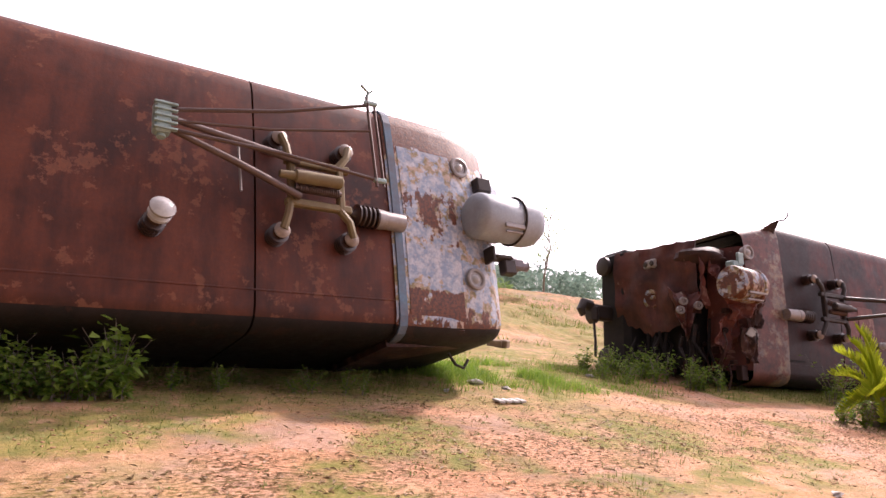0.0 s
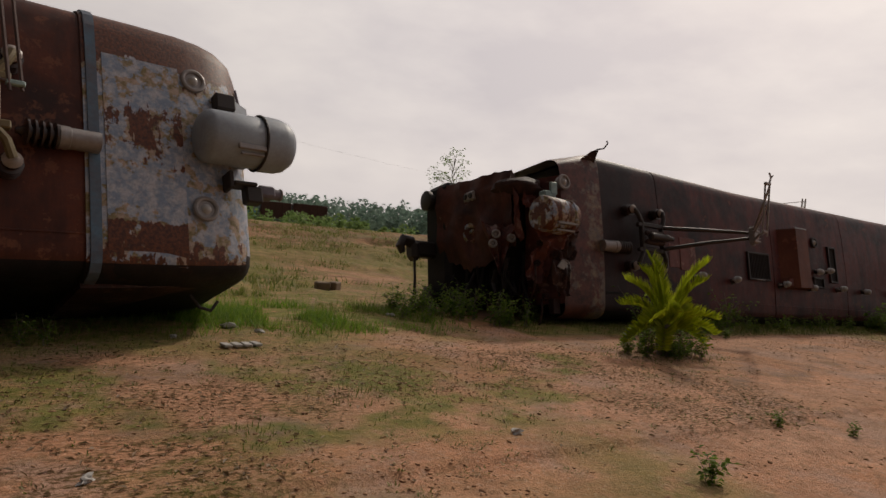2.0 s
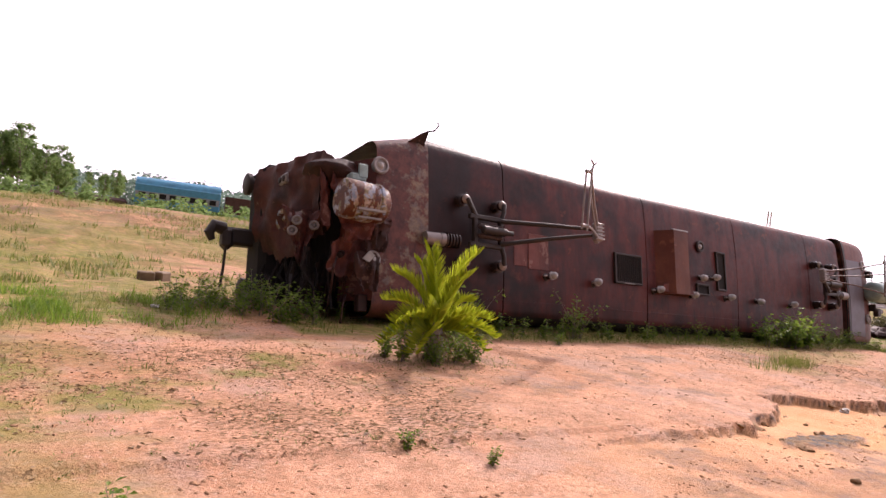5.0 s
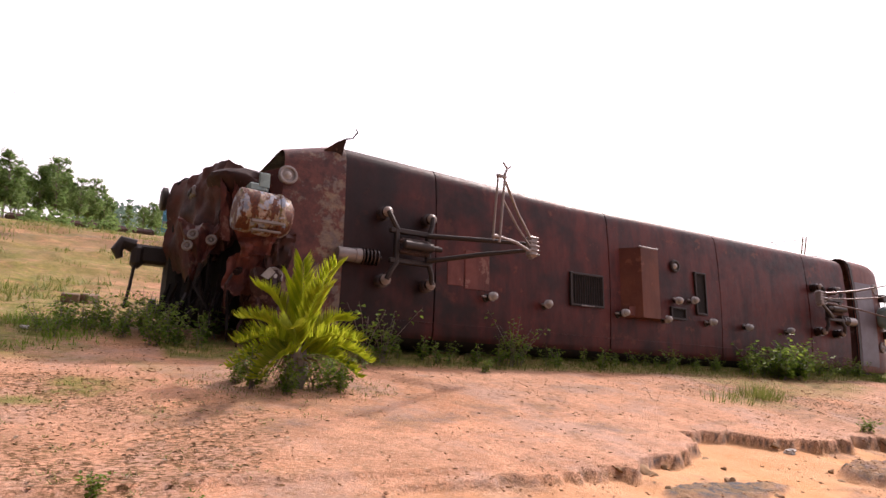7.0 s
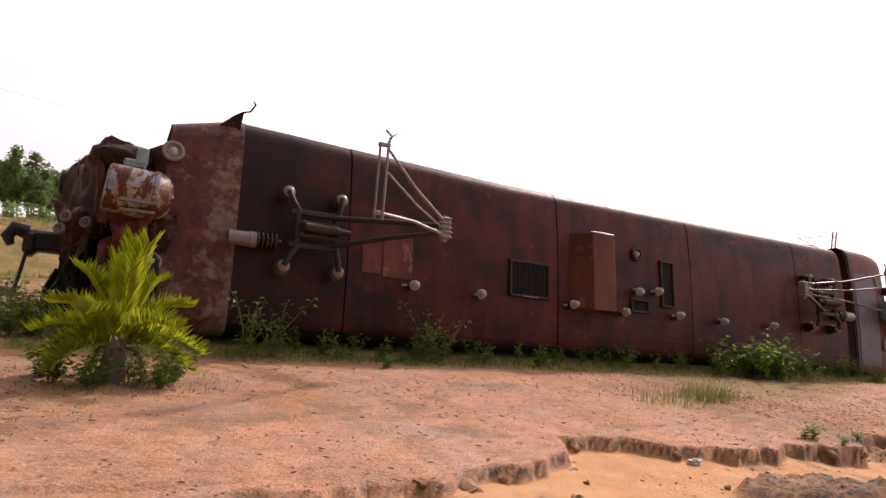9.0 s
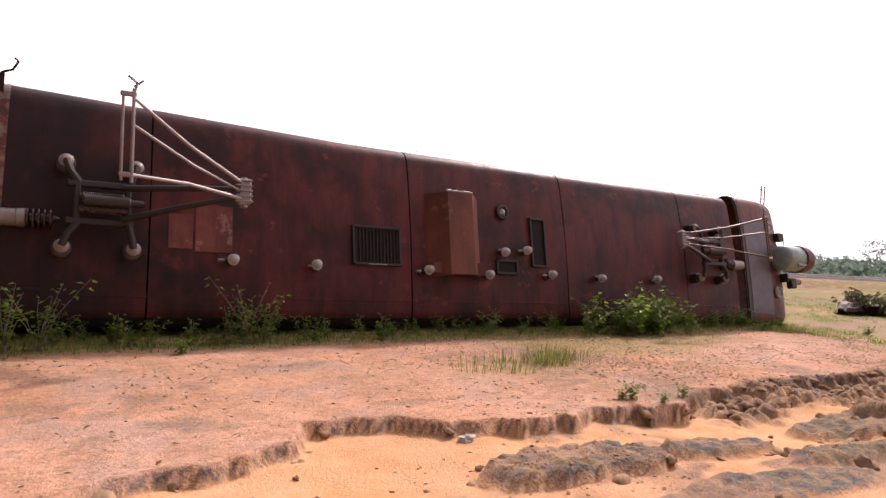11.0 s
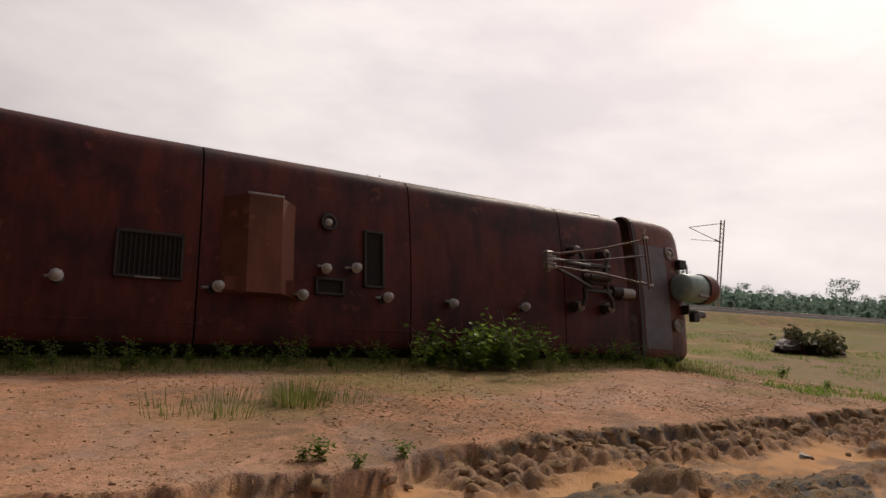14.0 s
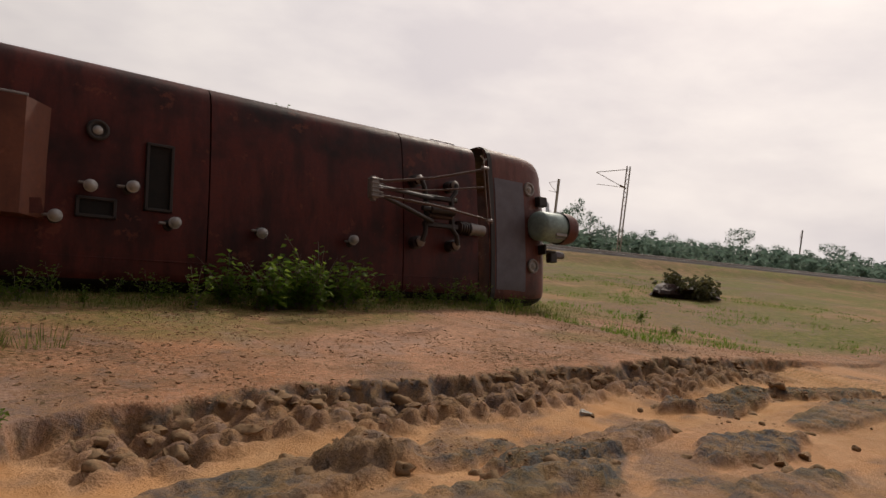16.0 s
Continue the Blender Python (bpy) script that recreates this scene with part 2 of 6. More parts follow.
def mat_soil():
    m = Mat("laterite_soil", 0.9, 0.0, 0.15)
    big, mid_, fine = m.noise(0.35, 5, 0.6), m.noise(2.4, 7, 0.65, off=3), m.noise(38, 4, 0.7, off=5)
    pale = m.mix(m.ramp(big, (0.35, 0.0), (0.65, 1.0)), (0.60, 0.285, 0.15), (0.66, 0.375, 0.245))
    pale = m.mix(m.ramp(mid_, (0.38, 0.55), (0.62, 0.0)), pale, (0.32, 0.165, 0.095))
    pale = m.mix(m.ramp(fine, (0.30, 0.5), (0.52, 0.0)), pale, (0.17, 0.085, 0.045))
    mott = m.noise(8.5, 6, 0.7, off=29)
    pale = m.mix(m.ramp(mott, (0.36, 0.6), (0.50, 0.0)), pale, (0.27, 0.155, 0.085))
    pale = m.mix(m.ramp(m.noise(1.1, 7, 0.7, off=33), (0.50, 0.0), (0.62, 0.55)), pale, (0.40, 0.28, 0.23))
    pale = m.mix(m.ramp(m.noise(17, 7, 0.75, stretch=(0.7, 1.2, 1), off=47), (0.40, 0.6), (0.46, 0.0)), pale, (0.24, 0.14, 0.075))
    pale = m.mix(m.ramp(m.noise(27, 5, 0.7, off=51), (0.56, 0.0), (0.63, 0.6)), pale, (0.62, 0.42, 0.30))
    sand = m.mix(m.ramp(mid_, (0.3, 0.0), (0.7, 1.0)), (0.60, 0.30, 0.125), (0.66, 0.385, 0.205))
    # browner, stonier earth on the bank
    far = m.ramp(m.math("DIVIDE", m.axis(1), 60.0), (0.17, 0.0), (0.26, 1.0), (0.56, 1.0), (0.70, 0.0))
    earth = m.mix(m.ramp(m.noise(1.6, 7, 0.72, off=71), (0.38, 0.0), (0.62, 1.0)), (0.19, 0.105, 0.055), (0.50, 0.27, 0.15))
    earth = m.mix(m.ramp(m.noise(0.55, 6, 0.7, off=75), (0.46, 0.0), (0.60, 0.7)), earth, (0.20, 0.17, 0.055))
    pale = m.mix(m.math("MULTIPLY", far, m.ramp(m.noise(0.28, 6, 0.7, off=79), (0.30, 0.35), (0.52, 0.95))), pale, earth)
    c = m.mix(m.attr("sand"), pale, sand)
    rock = m.mix(m.ramp(m.noise(6.5, 8, 0.72, off=8), (0.42, 0.0), (0.58, 1.0)), (0.105, 0.108, 0.118), (0.33, 0.205, 0.105))
    rock = m.mix(m.ramp(m.noise(2.2, 6, 0.7, off=83), (0.48, 0.0), (0.62, 0.45)), rock, (0.17, 0.125, 0.055))
    rock = m.mix(m.ramp(fine, (0.35, 0.5), (0.6, 0.0)), rock, (0.06, 0.05, 0.045))
    c = m.mix(m.attr("rock"), c, rock)
    litter = m.mix(m.ramp(m.noise(24, 5, 0.7, stretch=(0.6, 1.4, 1), off=13), (0.48, 0.0), (0.56, 1.0)), c, (0.13, 0.075, 0.03))
    c = m.mix(m.attr("litter"), c, litter)
    green = m.mix(m.ramp(m.noise(5.5, 6, 0.7, off=17), (0.38, 0.0), (0.66, 1.0)), (0.095, 0.125, 0.02), (0.27, 0.23, 0.06))
    gm = m.math("MULTIPLY", m.attr("grass"), m.ramp(m.noise(3.1, 8, 0.75, off=21), (0.33, 0.0), (0.50, 1.0)))
    c = m.mix(gm, c, green)
    m.color(c)
    m.bump(m.mix(0.5, m.mix(0.5, mid_, mott), fine), 0.9, 0.04)
    return m.m


M_ROOF = mat_rust("oxide_red_roof", (0.020, 0.004, 0.004), (0.125, 0.021, 0.015), (0.21, 0.055, 0.032), 1.0, 0.0, 0.45, 0.62, True)
M_ROOF_A = mat_rust("rusty_brown_roof", (0.024, 0.006, 0.004), (0.128, 0.030, 0.012), (0.25, 0.09, 0.046), 1.0, 20.0, 0.46, 0.59)
M_CABRED = mat_rust("red_cab_paint", (0.07, 0.02, 0.016), (0.20, 0.058, 0.042), (0.36, 0.2, 0.15), 1.3, 40.0, 0.45)
M_BURNT = mat_rust("burnt_rust", (0.018, 0.012, 0.011), (0.07, 0.024, 0.018), (0.24, 0.14, 0.10), 1.6, 60.0, 0.55)
# near-black rust: the shade under the wrecks painted as base colour
M_SIDE = mat_rust("shade_black_sheet", (0.006, 0.005, 0.005), (0.018, 0.010, 0.008), (0.05, 0.022, 0.014), 1.2, 71.0, 0.6)
M_LUSH = mat_leaf("lush_grass_blade", (0.11, 0.22, 0.02), (0.26, 0.36, 0.05), 0.55)
M_CLOD = mat_plain("dry_brown_clod", (0.44, 0.25, 0.145), 0.95, 0.0, 0.55, 9.0, 0.5, spec=0.1)
M_PEELRED = mat_peelred()
M_PEEL = mat_peel("peeling_grey_paint", 0.0, [(0.0, 0.72), (0.56, 0.66), (0.68, 0.15), (1.08, 0.15), (1.25, 0.52), (1.9, 0.60), (2.15, 0.40), (2.6, 0.34)])
M_PEEL_B = mat_peel("peeling_grey_paint_b", 31.0, [(0.0, 0.70), (0.25, 0.55), (0.5, 0.36), (1.2, 0.30), (2.2, 0.38), (2.55, 0.55), (2.8, 0.95), (3.2, 0.95)])
M_GREYPLATE = mat_plain("slate_grey_plate", (0.16, 0.14, 0.17), 0.5, 0.0, 0.5, 3.0)
M_BLUESTRIP = mat_plain("blue_grey_strip", (0.10, 0.17, 0.24), 0.5, 0.0, 0.8, 4.0, dirt=(0.12, 0.05, 0.03))
M_WHITE = mat_plain("dirty_white_paint", (0.31, 0.35, 0.40), 0.5, 0.0, 0.45, 5.0, dirt=(0.16, 0.12, 0.10))
M_WHITERUST = mat_peel("white_over_rust", 77.0, [(0.0, 0.62), (1.6, 0.56), (3.2, 0.52)])
M_PORC = mat_plain("white_porcelain", (0.50, 0.48, 0.47), 0.25, 0.0, 0.3, 9.0, spec=0.5)
M_PORCDARK = mat_plain("brown_glazed_porcelain", (0.045, 0.026, 0.022), 0.25, 0.0, 0.3, 9.0, spec=0.6)
M_IRON = mat_plain("dark_iron", (0.045, 0.036, 0.034), 0.55, 0.3, 0.5, 8.0)
M_TUBE = mat_plain("weathered_tube", (0.13, 0.085, 0.075), 0.45, 0.35, 0.55, 7.0)
M_PALETUBE = mat_plain("pale_galvanised_tube", (0.30, 0.275, 0.265), 0.45, 0.35, 0.45, 7.0, dirt=(0.14, 0.07, 0.04))
M_CAST = mat_plain("ochre_cast_frame", (0.19, 0.145, 0.07), 0.6, 0.1, 0.6, 9.0, dirt=(0.10, 0.05, 0.03))
M_MINT = mat_plain("pale_green_casting", (0.30, 0.40, 0.38), 0.5, 0.1, 0.45, 10.0)
# near-black for hollows and openings: their shade given as a base colour
M_VOID = mat_plain("hollow_shade_black", (0.012, 0.011, 0.011), 0.9, 0.0, 0.3, 4.0)
M_SOIL = mat_soil()
M_STONE = mat_plain("weathered_laterite", (0.40, 0.25, 0.14), 0.95, 0.0, 0.75, 4.0, 0.7, spec=0.15, dirt=(0.11, 0.095, 0.07))
M_BARK = mat_plain("pale_bark", (0.26, 0.22, 0.18), 0.85, 0.0, 0.5, 8.0, 0.5)
M_LEAF = mat_leaf("weed_leaf", (0.10, 0.19, 0.025), (0.27, 0.36, 0.055), 0.6)
M_GRASS = mat_leaf("grass_blade", (0.12, 0.17, 0.03), (0.30, 0.29, 0.09), 0.5)
M_PALM = mat_leaf("palm_leaflet", (0.34, 0.43, 0.02), (0.62, 0.64, 0.05), 0.68, 0.4)
M_DRY = mat_leaf("dry_straw", (0.14, 0.085, 0.035), (0.30, 0.20, 0.10), 0.3)
M_LITTER = mat_leaf("fallen_leaf", (0.25, 0.155, 0.075), (0.46, 0.32, 0.19), 0.5)
M_TREE = mat_leaf("tree_leaf", (0.14, 0.24, 0.07), (0.26, 0.36, 0.13), 0.6)
M_SCRUB = mat_leaf("dark_scrub_leaf", (0.08, 0.085, 0.035), (0.17, 0.15, 0.07), 0.4)
# distance haze painted into the leaves: paler and bluer than near foliage
M_FARTREE = mat_leaf("hazed_far_leaf", (0.16, 0.25, 0.20), (0.24, 0.34, 0.27), 0.5)
M_BALLAST = mat_plain("grey_ballast", (0.17, 0.15, 0.145), 0.9, 0.0, 0.6, 2.0, 0.6)
M_STEEL = mat_plain("polished_rail", (0.55, 0.52, 0.50), 0.3, 0.8, 0.3, 3.0)
M_MAST = mat_plain("galvanised_mast", (0.62, 0.58, 0.56), 0.55, 0.3, 0.4, 3.0)
M_BLUECAR = mat_plain("coach_blue", (0.09, 0.36, 0.58), 0.5, 0.0, 0.4, 1.5)
M_REDCAR = mat_plain("wagon_brown", (0.10, 0.045, 0.04), 0.6, 0.0, 0.5, 1.5)
M_PALE = mat_plain("pale_debris", (0.55, 0.52, 0.48), 0.7, 0.0, 0.4, 9.0)
M_WOOD = mat_plain("grey_wood", (0.24, 0.17, 0.11), 0.8, 0.0, 0.5, 9.0)


# ---------------------------------------------------------------- mesh building
class Geo:
    """Collects vertices and faces of one mesh."""

    def __init__(self):
        self.v, self.f = [], []

    def put(self, verts, faces, m=None):
        k = len(self.v)
        self.v += [tuple(m @ Vector(p)) if m is not None else tuple(p) for p in verts]
        self.f += [tuple(i + k for i in q) for q in faces]
        return self

    def box(self, c, s, m=None, r=0.0):
        """A box with chamfered edges: centre, full sizes, chamfer."""
        hx, hy, hz = (a / 2 for a in s)
        r = min(r, 0.45 * min(s)) if r else 0.1 * min(s)
        pts, idx = [], {}
        for sx in (-1, 1):
            for sy in (-1, 1):
                for sz in (-1, 1):
                    for k, (dx, dy, dz) in enumerate(((0, r, r), (r, 0, r), (r, r, 0))):
                        idx[sx, sy, sz, k] = len(pts)
                        pts.append((c[0] + sx * (hx - dx), c[1] + sy * (hy - dy), c[2] + sz * (hz - dz)))
        I, fs = idx, []
        for s1 in (-1, 1):
            fs.append([I[s1, a, b, 0] for a, b in ((-1, -1), (1, -1), (1, 1), (-1, 1))][:: s1])
            fs.append([I[a, s1, b, 1] for a, b in ((-1, -1), (1, -1), (1, 1), (-1, 1))][:: -s1])
            fs.append([I[a, b, s1, 2] for a, b in ((-1, -1), (1, -1), (1, 1), (-1, 1))][:: s1])
            for s2 in (-1, 1):
                fs.append([I[-1, s1, s2, 1], I[1, s1, s2, 1], I[1, s1, s2, 2], I[-1, s1, s2, 2]][:: s1 * s2])
                fs.append([I[s1, -1, s2, 0], I[s1, 1, s2, 0], I[s1, 1, s2, 2], I[s1, -1, s2, 2]][:: -s1 * s2])
                fs.append([I[s1, s2, -1, 0], I[s1, s2, 1, 0], I[s1, s2, 1, 1], I[s1, s2, -1, 1]][:: s1 * s2])
                for s3 in (-1, 1):
                    fs.append([I[s1, s2, s3, k] for k in (0, 1, 2)][:: s1 * s2 * s3])
        return self.put(pts, fs, m)

    def lathe(self, p, q, prof, n=16):
        """Turned shape round the axis from p to q: profile of (share of the way, radius)."""
        p, q = Vector(p), Vector(q)
        ax = (q - p)
        a = ax.normalized()
        e1 = a.orthogonal().normalized()
        e2 = a.cross(e1)
        pts, fs = [], []
        for s, r in prof:
            for k in range(n):
                t = 2 * math.pi * k / n
                pts.append(p + ax * s + (e1 * math.cos(t) + e2 * math.sin(t)) * max(r, 1e-4))
        for j in range(len(prof) - 1):
            for k in range(n):
                fs.append((j * n + k, j * n + (k + 1) % n, (j + 1) * n + (k + 1) % n, (j + 1) * n + k))
        fs.append(tuple(range(n))[::-1])
        fs.append(tuple(range((len(prof) - 1) * n, len(prof) * n)))
        return self.put(pts, fs)

    def tube(self, p, q, r, n=10, r2=None):
        return self.lathe(p, q, [(0, r), (1, r if r2 is None else r2)], n)

    def path(self, pts, r, n=8):
        """A bent tube along points; r may be a list."""
        P = [Vector(p) for p in pts]
        rs = r if isinstance(r, (list, tuple)) else [r] * len(P)
        ring, fs = [], []
        e1 = (P[1] - P[0]).orthogonal().normalized()
        for i, p in enumerate(P):
            d = (P[min(i + 1, len(P) - 1)] - P[max(i - 1, 0)]).normalized()
            e1 = (e1 - d * e1.dot(d)).normalized()
            e2 = d.cross(e1)
            for k in range(n):
                t = 2 * math.pi * k / n
                ring.append(p + (e1 * math.cos(t) + e2 * math.sin(t)) * rs[i])
        for j in range(len(P) - 1):
            for k in range(n):
                fs.append((j * n + k, j * n + (k + 1) % n, (j + 1) * n + (k + 1) % n, (j + 1) * n + k))
        fs.append(tuple(range(n))[::-1])
        fs.append(tuple(range((len(P) - 1) * n, len(P) * n)))
        return self.put(ring, fs)

    def ring(self, c, axis, R, r, n=20, k=8):
        c, a = Vector(c), Vector(axis).normalized()
        e1 = a.orthogonal().normalized()
        e2 = a.cross(e1)
        pts, fs = [], []
        for i in range(n):
            t = 2 * math.pi * i / n
            d = e1 * math.cos(t) + e2 * math.sin(t)
            for j in range(k):
                u = 2 * math.pi * j / k
                pts.append(c + d * (R + r * math.cos(u)) + a * (r * math.sin(u)))
        for i in range(n):
            for j in range(k):
                fs.append((i * k + j, ((i + 1) % n) * k + j, ((i + 1) % n) * k + (j + 1) % k, i * k + (j + 1) % k))
        return self.put(pts, fs)

    def blob(self, c, s, seed=0, rough=0.25, n=10, m=8):
        """An uneven rounded lump."""
        pts, fs = [], []
        o = Vector((seed * 3.1, seed * 1.7, seed * 5.3))
        for j in range(m + 1):
            th = math.pi * j / m
            for i in range(n):
                ph = 2 * math.pi * i / n
                d = Vector((math.sin(th) * math.cos(ph), math.sin(th) * math.sin(ph), math.cos(th)))
                k = 1 + rough * 2 * noise.noise(d * 1.3 + o) + rough * noise.noise(d * 3.1 + o)
                pts.append((c[0] + d.x * s[0] * k, c[1] + d.y * s[1] * k, c[2] + d.z * s[2] * k))
        for j in range(m):
            for i in range(n):
                fs.append((j * n + i, (j + 1) * n + i, (j + 1) * n + (i + 1) % n, j * n + (i + 1) % n))
        return self.put(pts, fs)

    def plate(self, poly, axis, t):
        """A flat polygon (list of points) given thickness t along axis."""
        a = Vector(axis).normalized() * t
        n = len(poly)
        P = [Vector(p) for p in poly]
        return self.put(P + [p + a for p in P], [tuple(range(n))[::-1], tuple(range(n, 2 * n))] + [(i, (i + 1) % n, n + (i + 1) % n, n + i) for i in range(n)])

    def mesh(self, name, mat, smooth=38):
        me = bpy.data.meshes.new(name)
        me.from_pydata(self.v, [], self.f)
        if mat is not None:
            me.materials.append(mat)
        if smooth:
            me.polygons.foreach_set("use_smooth", [True] * len(me.polygons))
            me.set_sharp_from_angle(angle=radians(smooth))
        me.update()
        return me


def fix_normals(me):
    bm = bmesh.new()
    bm.from_mesh(me)
    bmesh.ops.recalc_face_normals(bm, faces=bm.faces)
    bm.to_mesh(me)
    bm.free()


def part(name, geo, mat, parent, label="", smooth=38, recalc=True):
    me = geo.mesh(name, mat, smooth)
    if recalc and len(me.polygons) < 20000:
        fix_normals(me)
    ob = new(name, me)
    ob.parent = parent
    return tagged(ob, label) if label else ob


def thing(name, m, label, category, group="", kind=""):
    ob = new(name)
    ob.empty_display_size = 0.2
    ob.matrix_basis = m
    return tagged(ob, label, category, group, kind)


def thing_mesh(name, geo, mat, m, label, category, group="", kind="", smooth=38, recalc=True):
    me = geo.mesh(name, mat, smooth)
    if recalc:
        fix_normals(me)
    ob = new(name, me)
    ob.matrix_basis = m
    return tagged(ob, label, category, group, kind)


# ---------------------------------------------------------------- ground
def hash2(ix, iy, seed):
    h = (ix.astype(np.int64) * 374761393 + iy.astype(np.int64) * 668265263 + seed * 1442695041) & 0xFFFFFFFF
    h = ((h ^ (h >> 13)) * 1274126177) & 0xFFFFFFFF
    return ((h ^ (h >> 16)) & 0xFFFF) / 65535.0


def vnoise(x, y, seed=0):
    ix, iy = np.floor(x), np.floor(y)
    fx, fy = x - ix, y - iy
    fx, fy = fx * fx * (3 - 2 * fx), fy * fy * (3 - 2 * fy)
    a, b = hash2(ix, iy, seed), hash2(ix + 1, iy, seed)
    c, d = hash2(ix, iy + 1, seed), hash2(ix + 1, iy + 1, seed)
    return (a + (b - a) * fx) * (1 - fy) + (c + (d - c) * fx) * fy


def fbm(x, y, seed=0, octaves=4):
    s, w, tot = 0.0, 1.0, 0.0
    for k in range(octaves):
        s, tot = s + w * vnoise(x * 2**k, y * 2**k, seed + 17 * k), tot + w
        w *= 0.5
    return s / tot


def cells(x, y, seed=0):
    """Distance to the nearest of scattered points and its margin to the second: cobbles with joints."""
    ix, iy = np.floor(x), np.floor(y)
    d1, d2 = np.full(np.shape(x), 9.0), np.full(np.shape(x), 9.0)
    for ox in (-1, 0, 1):
        for oy in (-1, 0, 1):
            px, py = ix + ox + 0.15 + 0.7 * hash2(ix + ox, iy + oy, seed), iy + oy + 0.15 + 0.7 * hash2(ix + ox, iy + oy, seed + 5)
            d = np.hypot(px - x, py - y)
            d2 = np.where(d < d1, d1, np.minimum(d2, d))
            d1 = np.minimum(d1, d)
    return d1, d2 - d1


def step(a, b, x):
    t = np.clip((x - a) / (b - a), 0, 1)
    return t * t * (3 - 2 * t)


EDGE_X = [11.5, 13.8, 14.7, 15.6, 15.85, 16.05, 16.85, 17.2, 18.0, 19.1, 19.85, 20.3, 21.0, 22.2, 23.5, 25.5, 28.0, 30.4, 33.0, 40.0]
EDGE_Y = [1.30, 1.35, 1.60, 1.78, 1.85, 2.42, 2.34, 2.02, 1.80, 1.92, 1.75, 2.02, 2.24, 2.45, 2.36, 2.34, 2.34, 2.42, 2.55, 2.8]
DEEP_X = [10.5, 13.0, 15.0, 18.0, 22.0, 29.0, 34.0, 40.0]
DEEP_Y = [0.0, 0.06, 0.11, 0.15, 0.22, 0.22, 0.10, 0.0]
# rocky crusts: x, y, half length, half width, height
CRUSTS = [(15.0, 0.95, 0.8, 0.22, 0.05), (17.75, 0.90, 0.95, 0.40, 0.15), (19.2, 0.82, 0.75, 0.26, 0.12), (20.2, 0.25, 0.9, 0.25, 0.09), (21.6, 0.95, 1.0, 0.36, 0.13),
          (22.6, 0.98, 0.9, 0.30, 0.13), (23.9, 0.55, 1.1, 0.25, 0.12), (26.9, 1.05, 1.2, 0.26, 0.15), (29.6, 0.9, 1.7, 0.28, 0.14), (25.2, -0.1, 0.8, 0.30, 0.10),
          (22.6, 0.10, 1.2, 0.22, 0.10), (24.4, -0.75, 0.8, 0.25, 0.07), (18.6, -0.1, 1.3, 0.25, 0.05), (28.0, 0.1, 1.6, 0.3, 0.08), (16.1, 0.15, 0.7, 0.2, 0.05)]


def rail_d(x, y):
    """Signed distance from the railway's middle line."""
    return (x - 72.0) * 0.254 + (y - 31.5) * 0.967


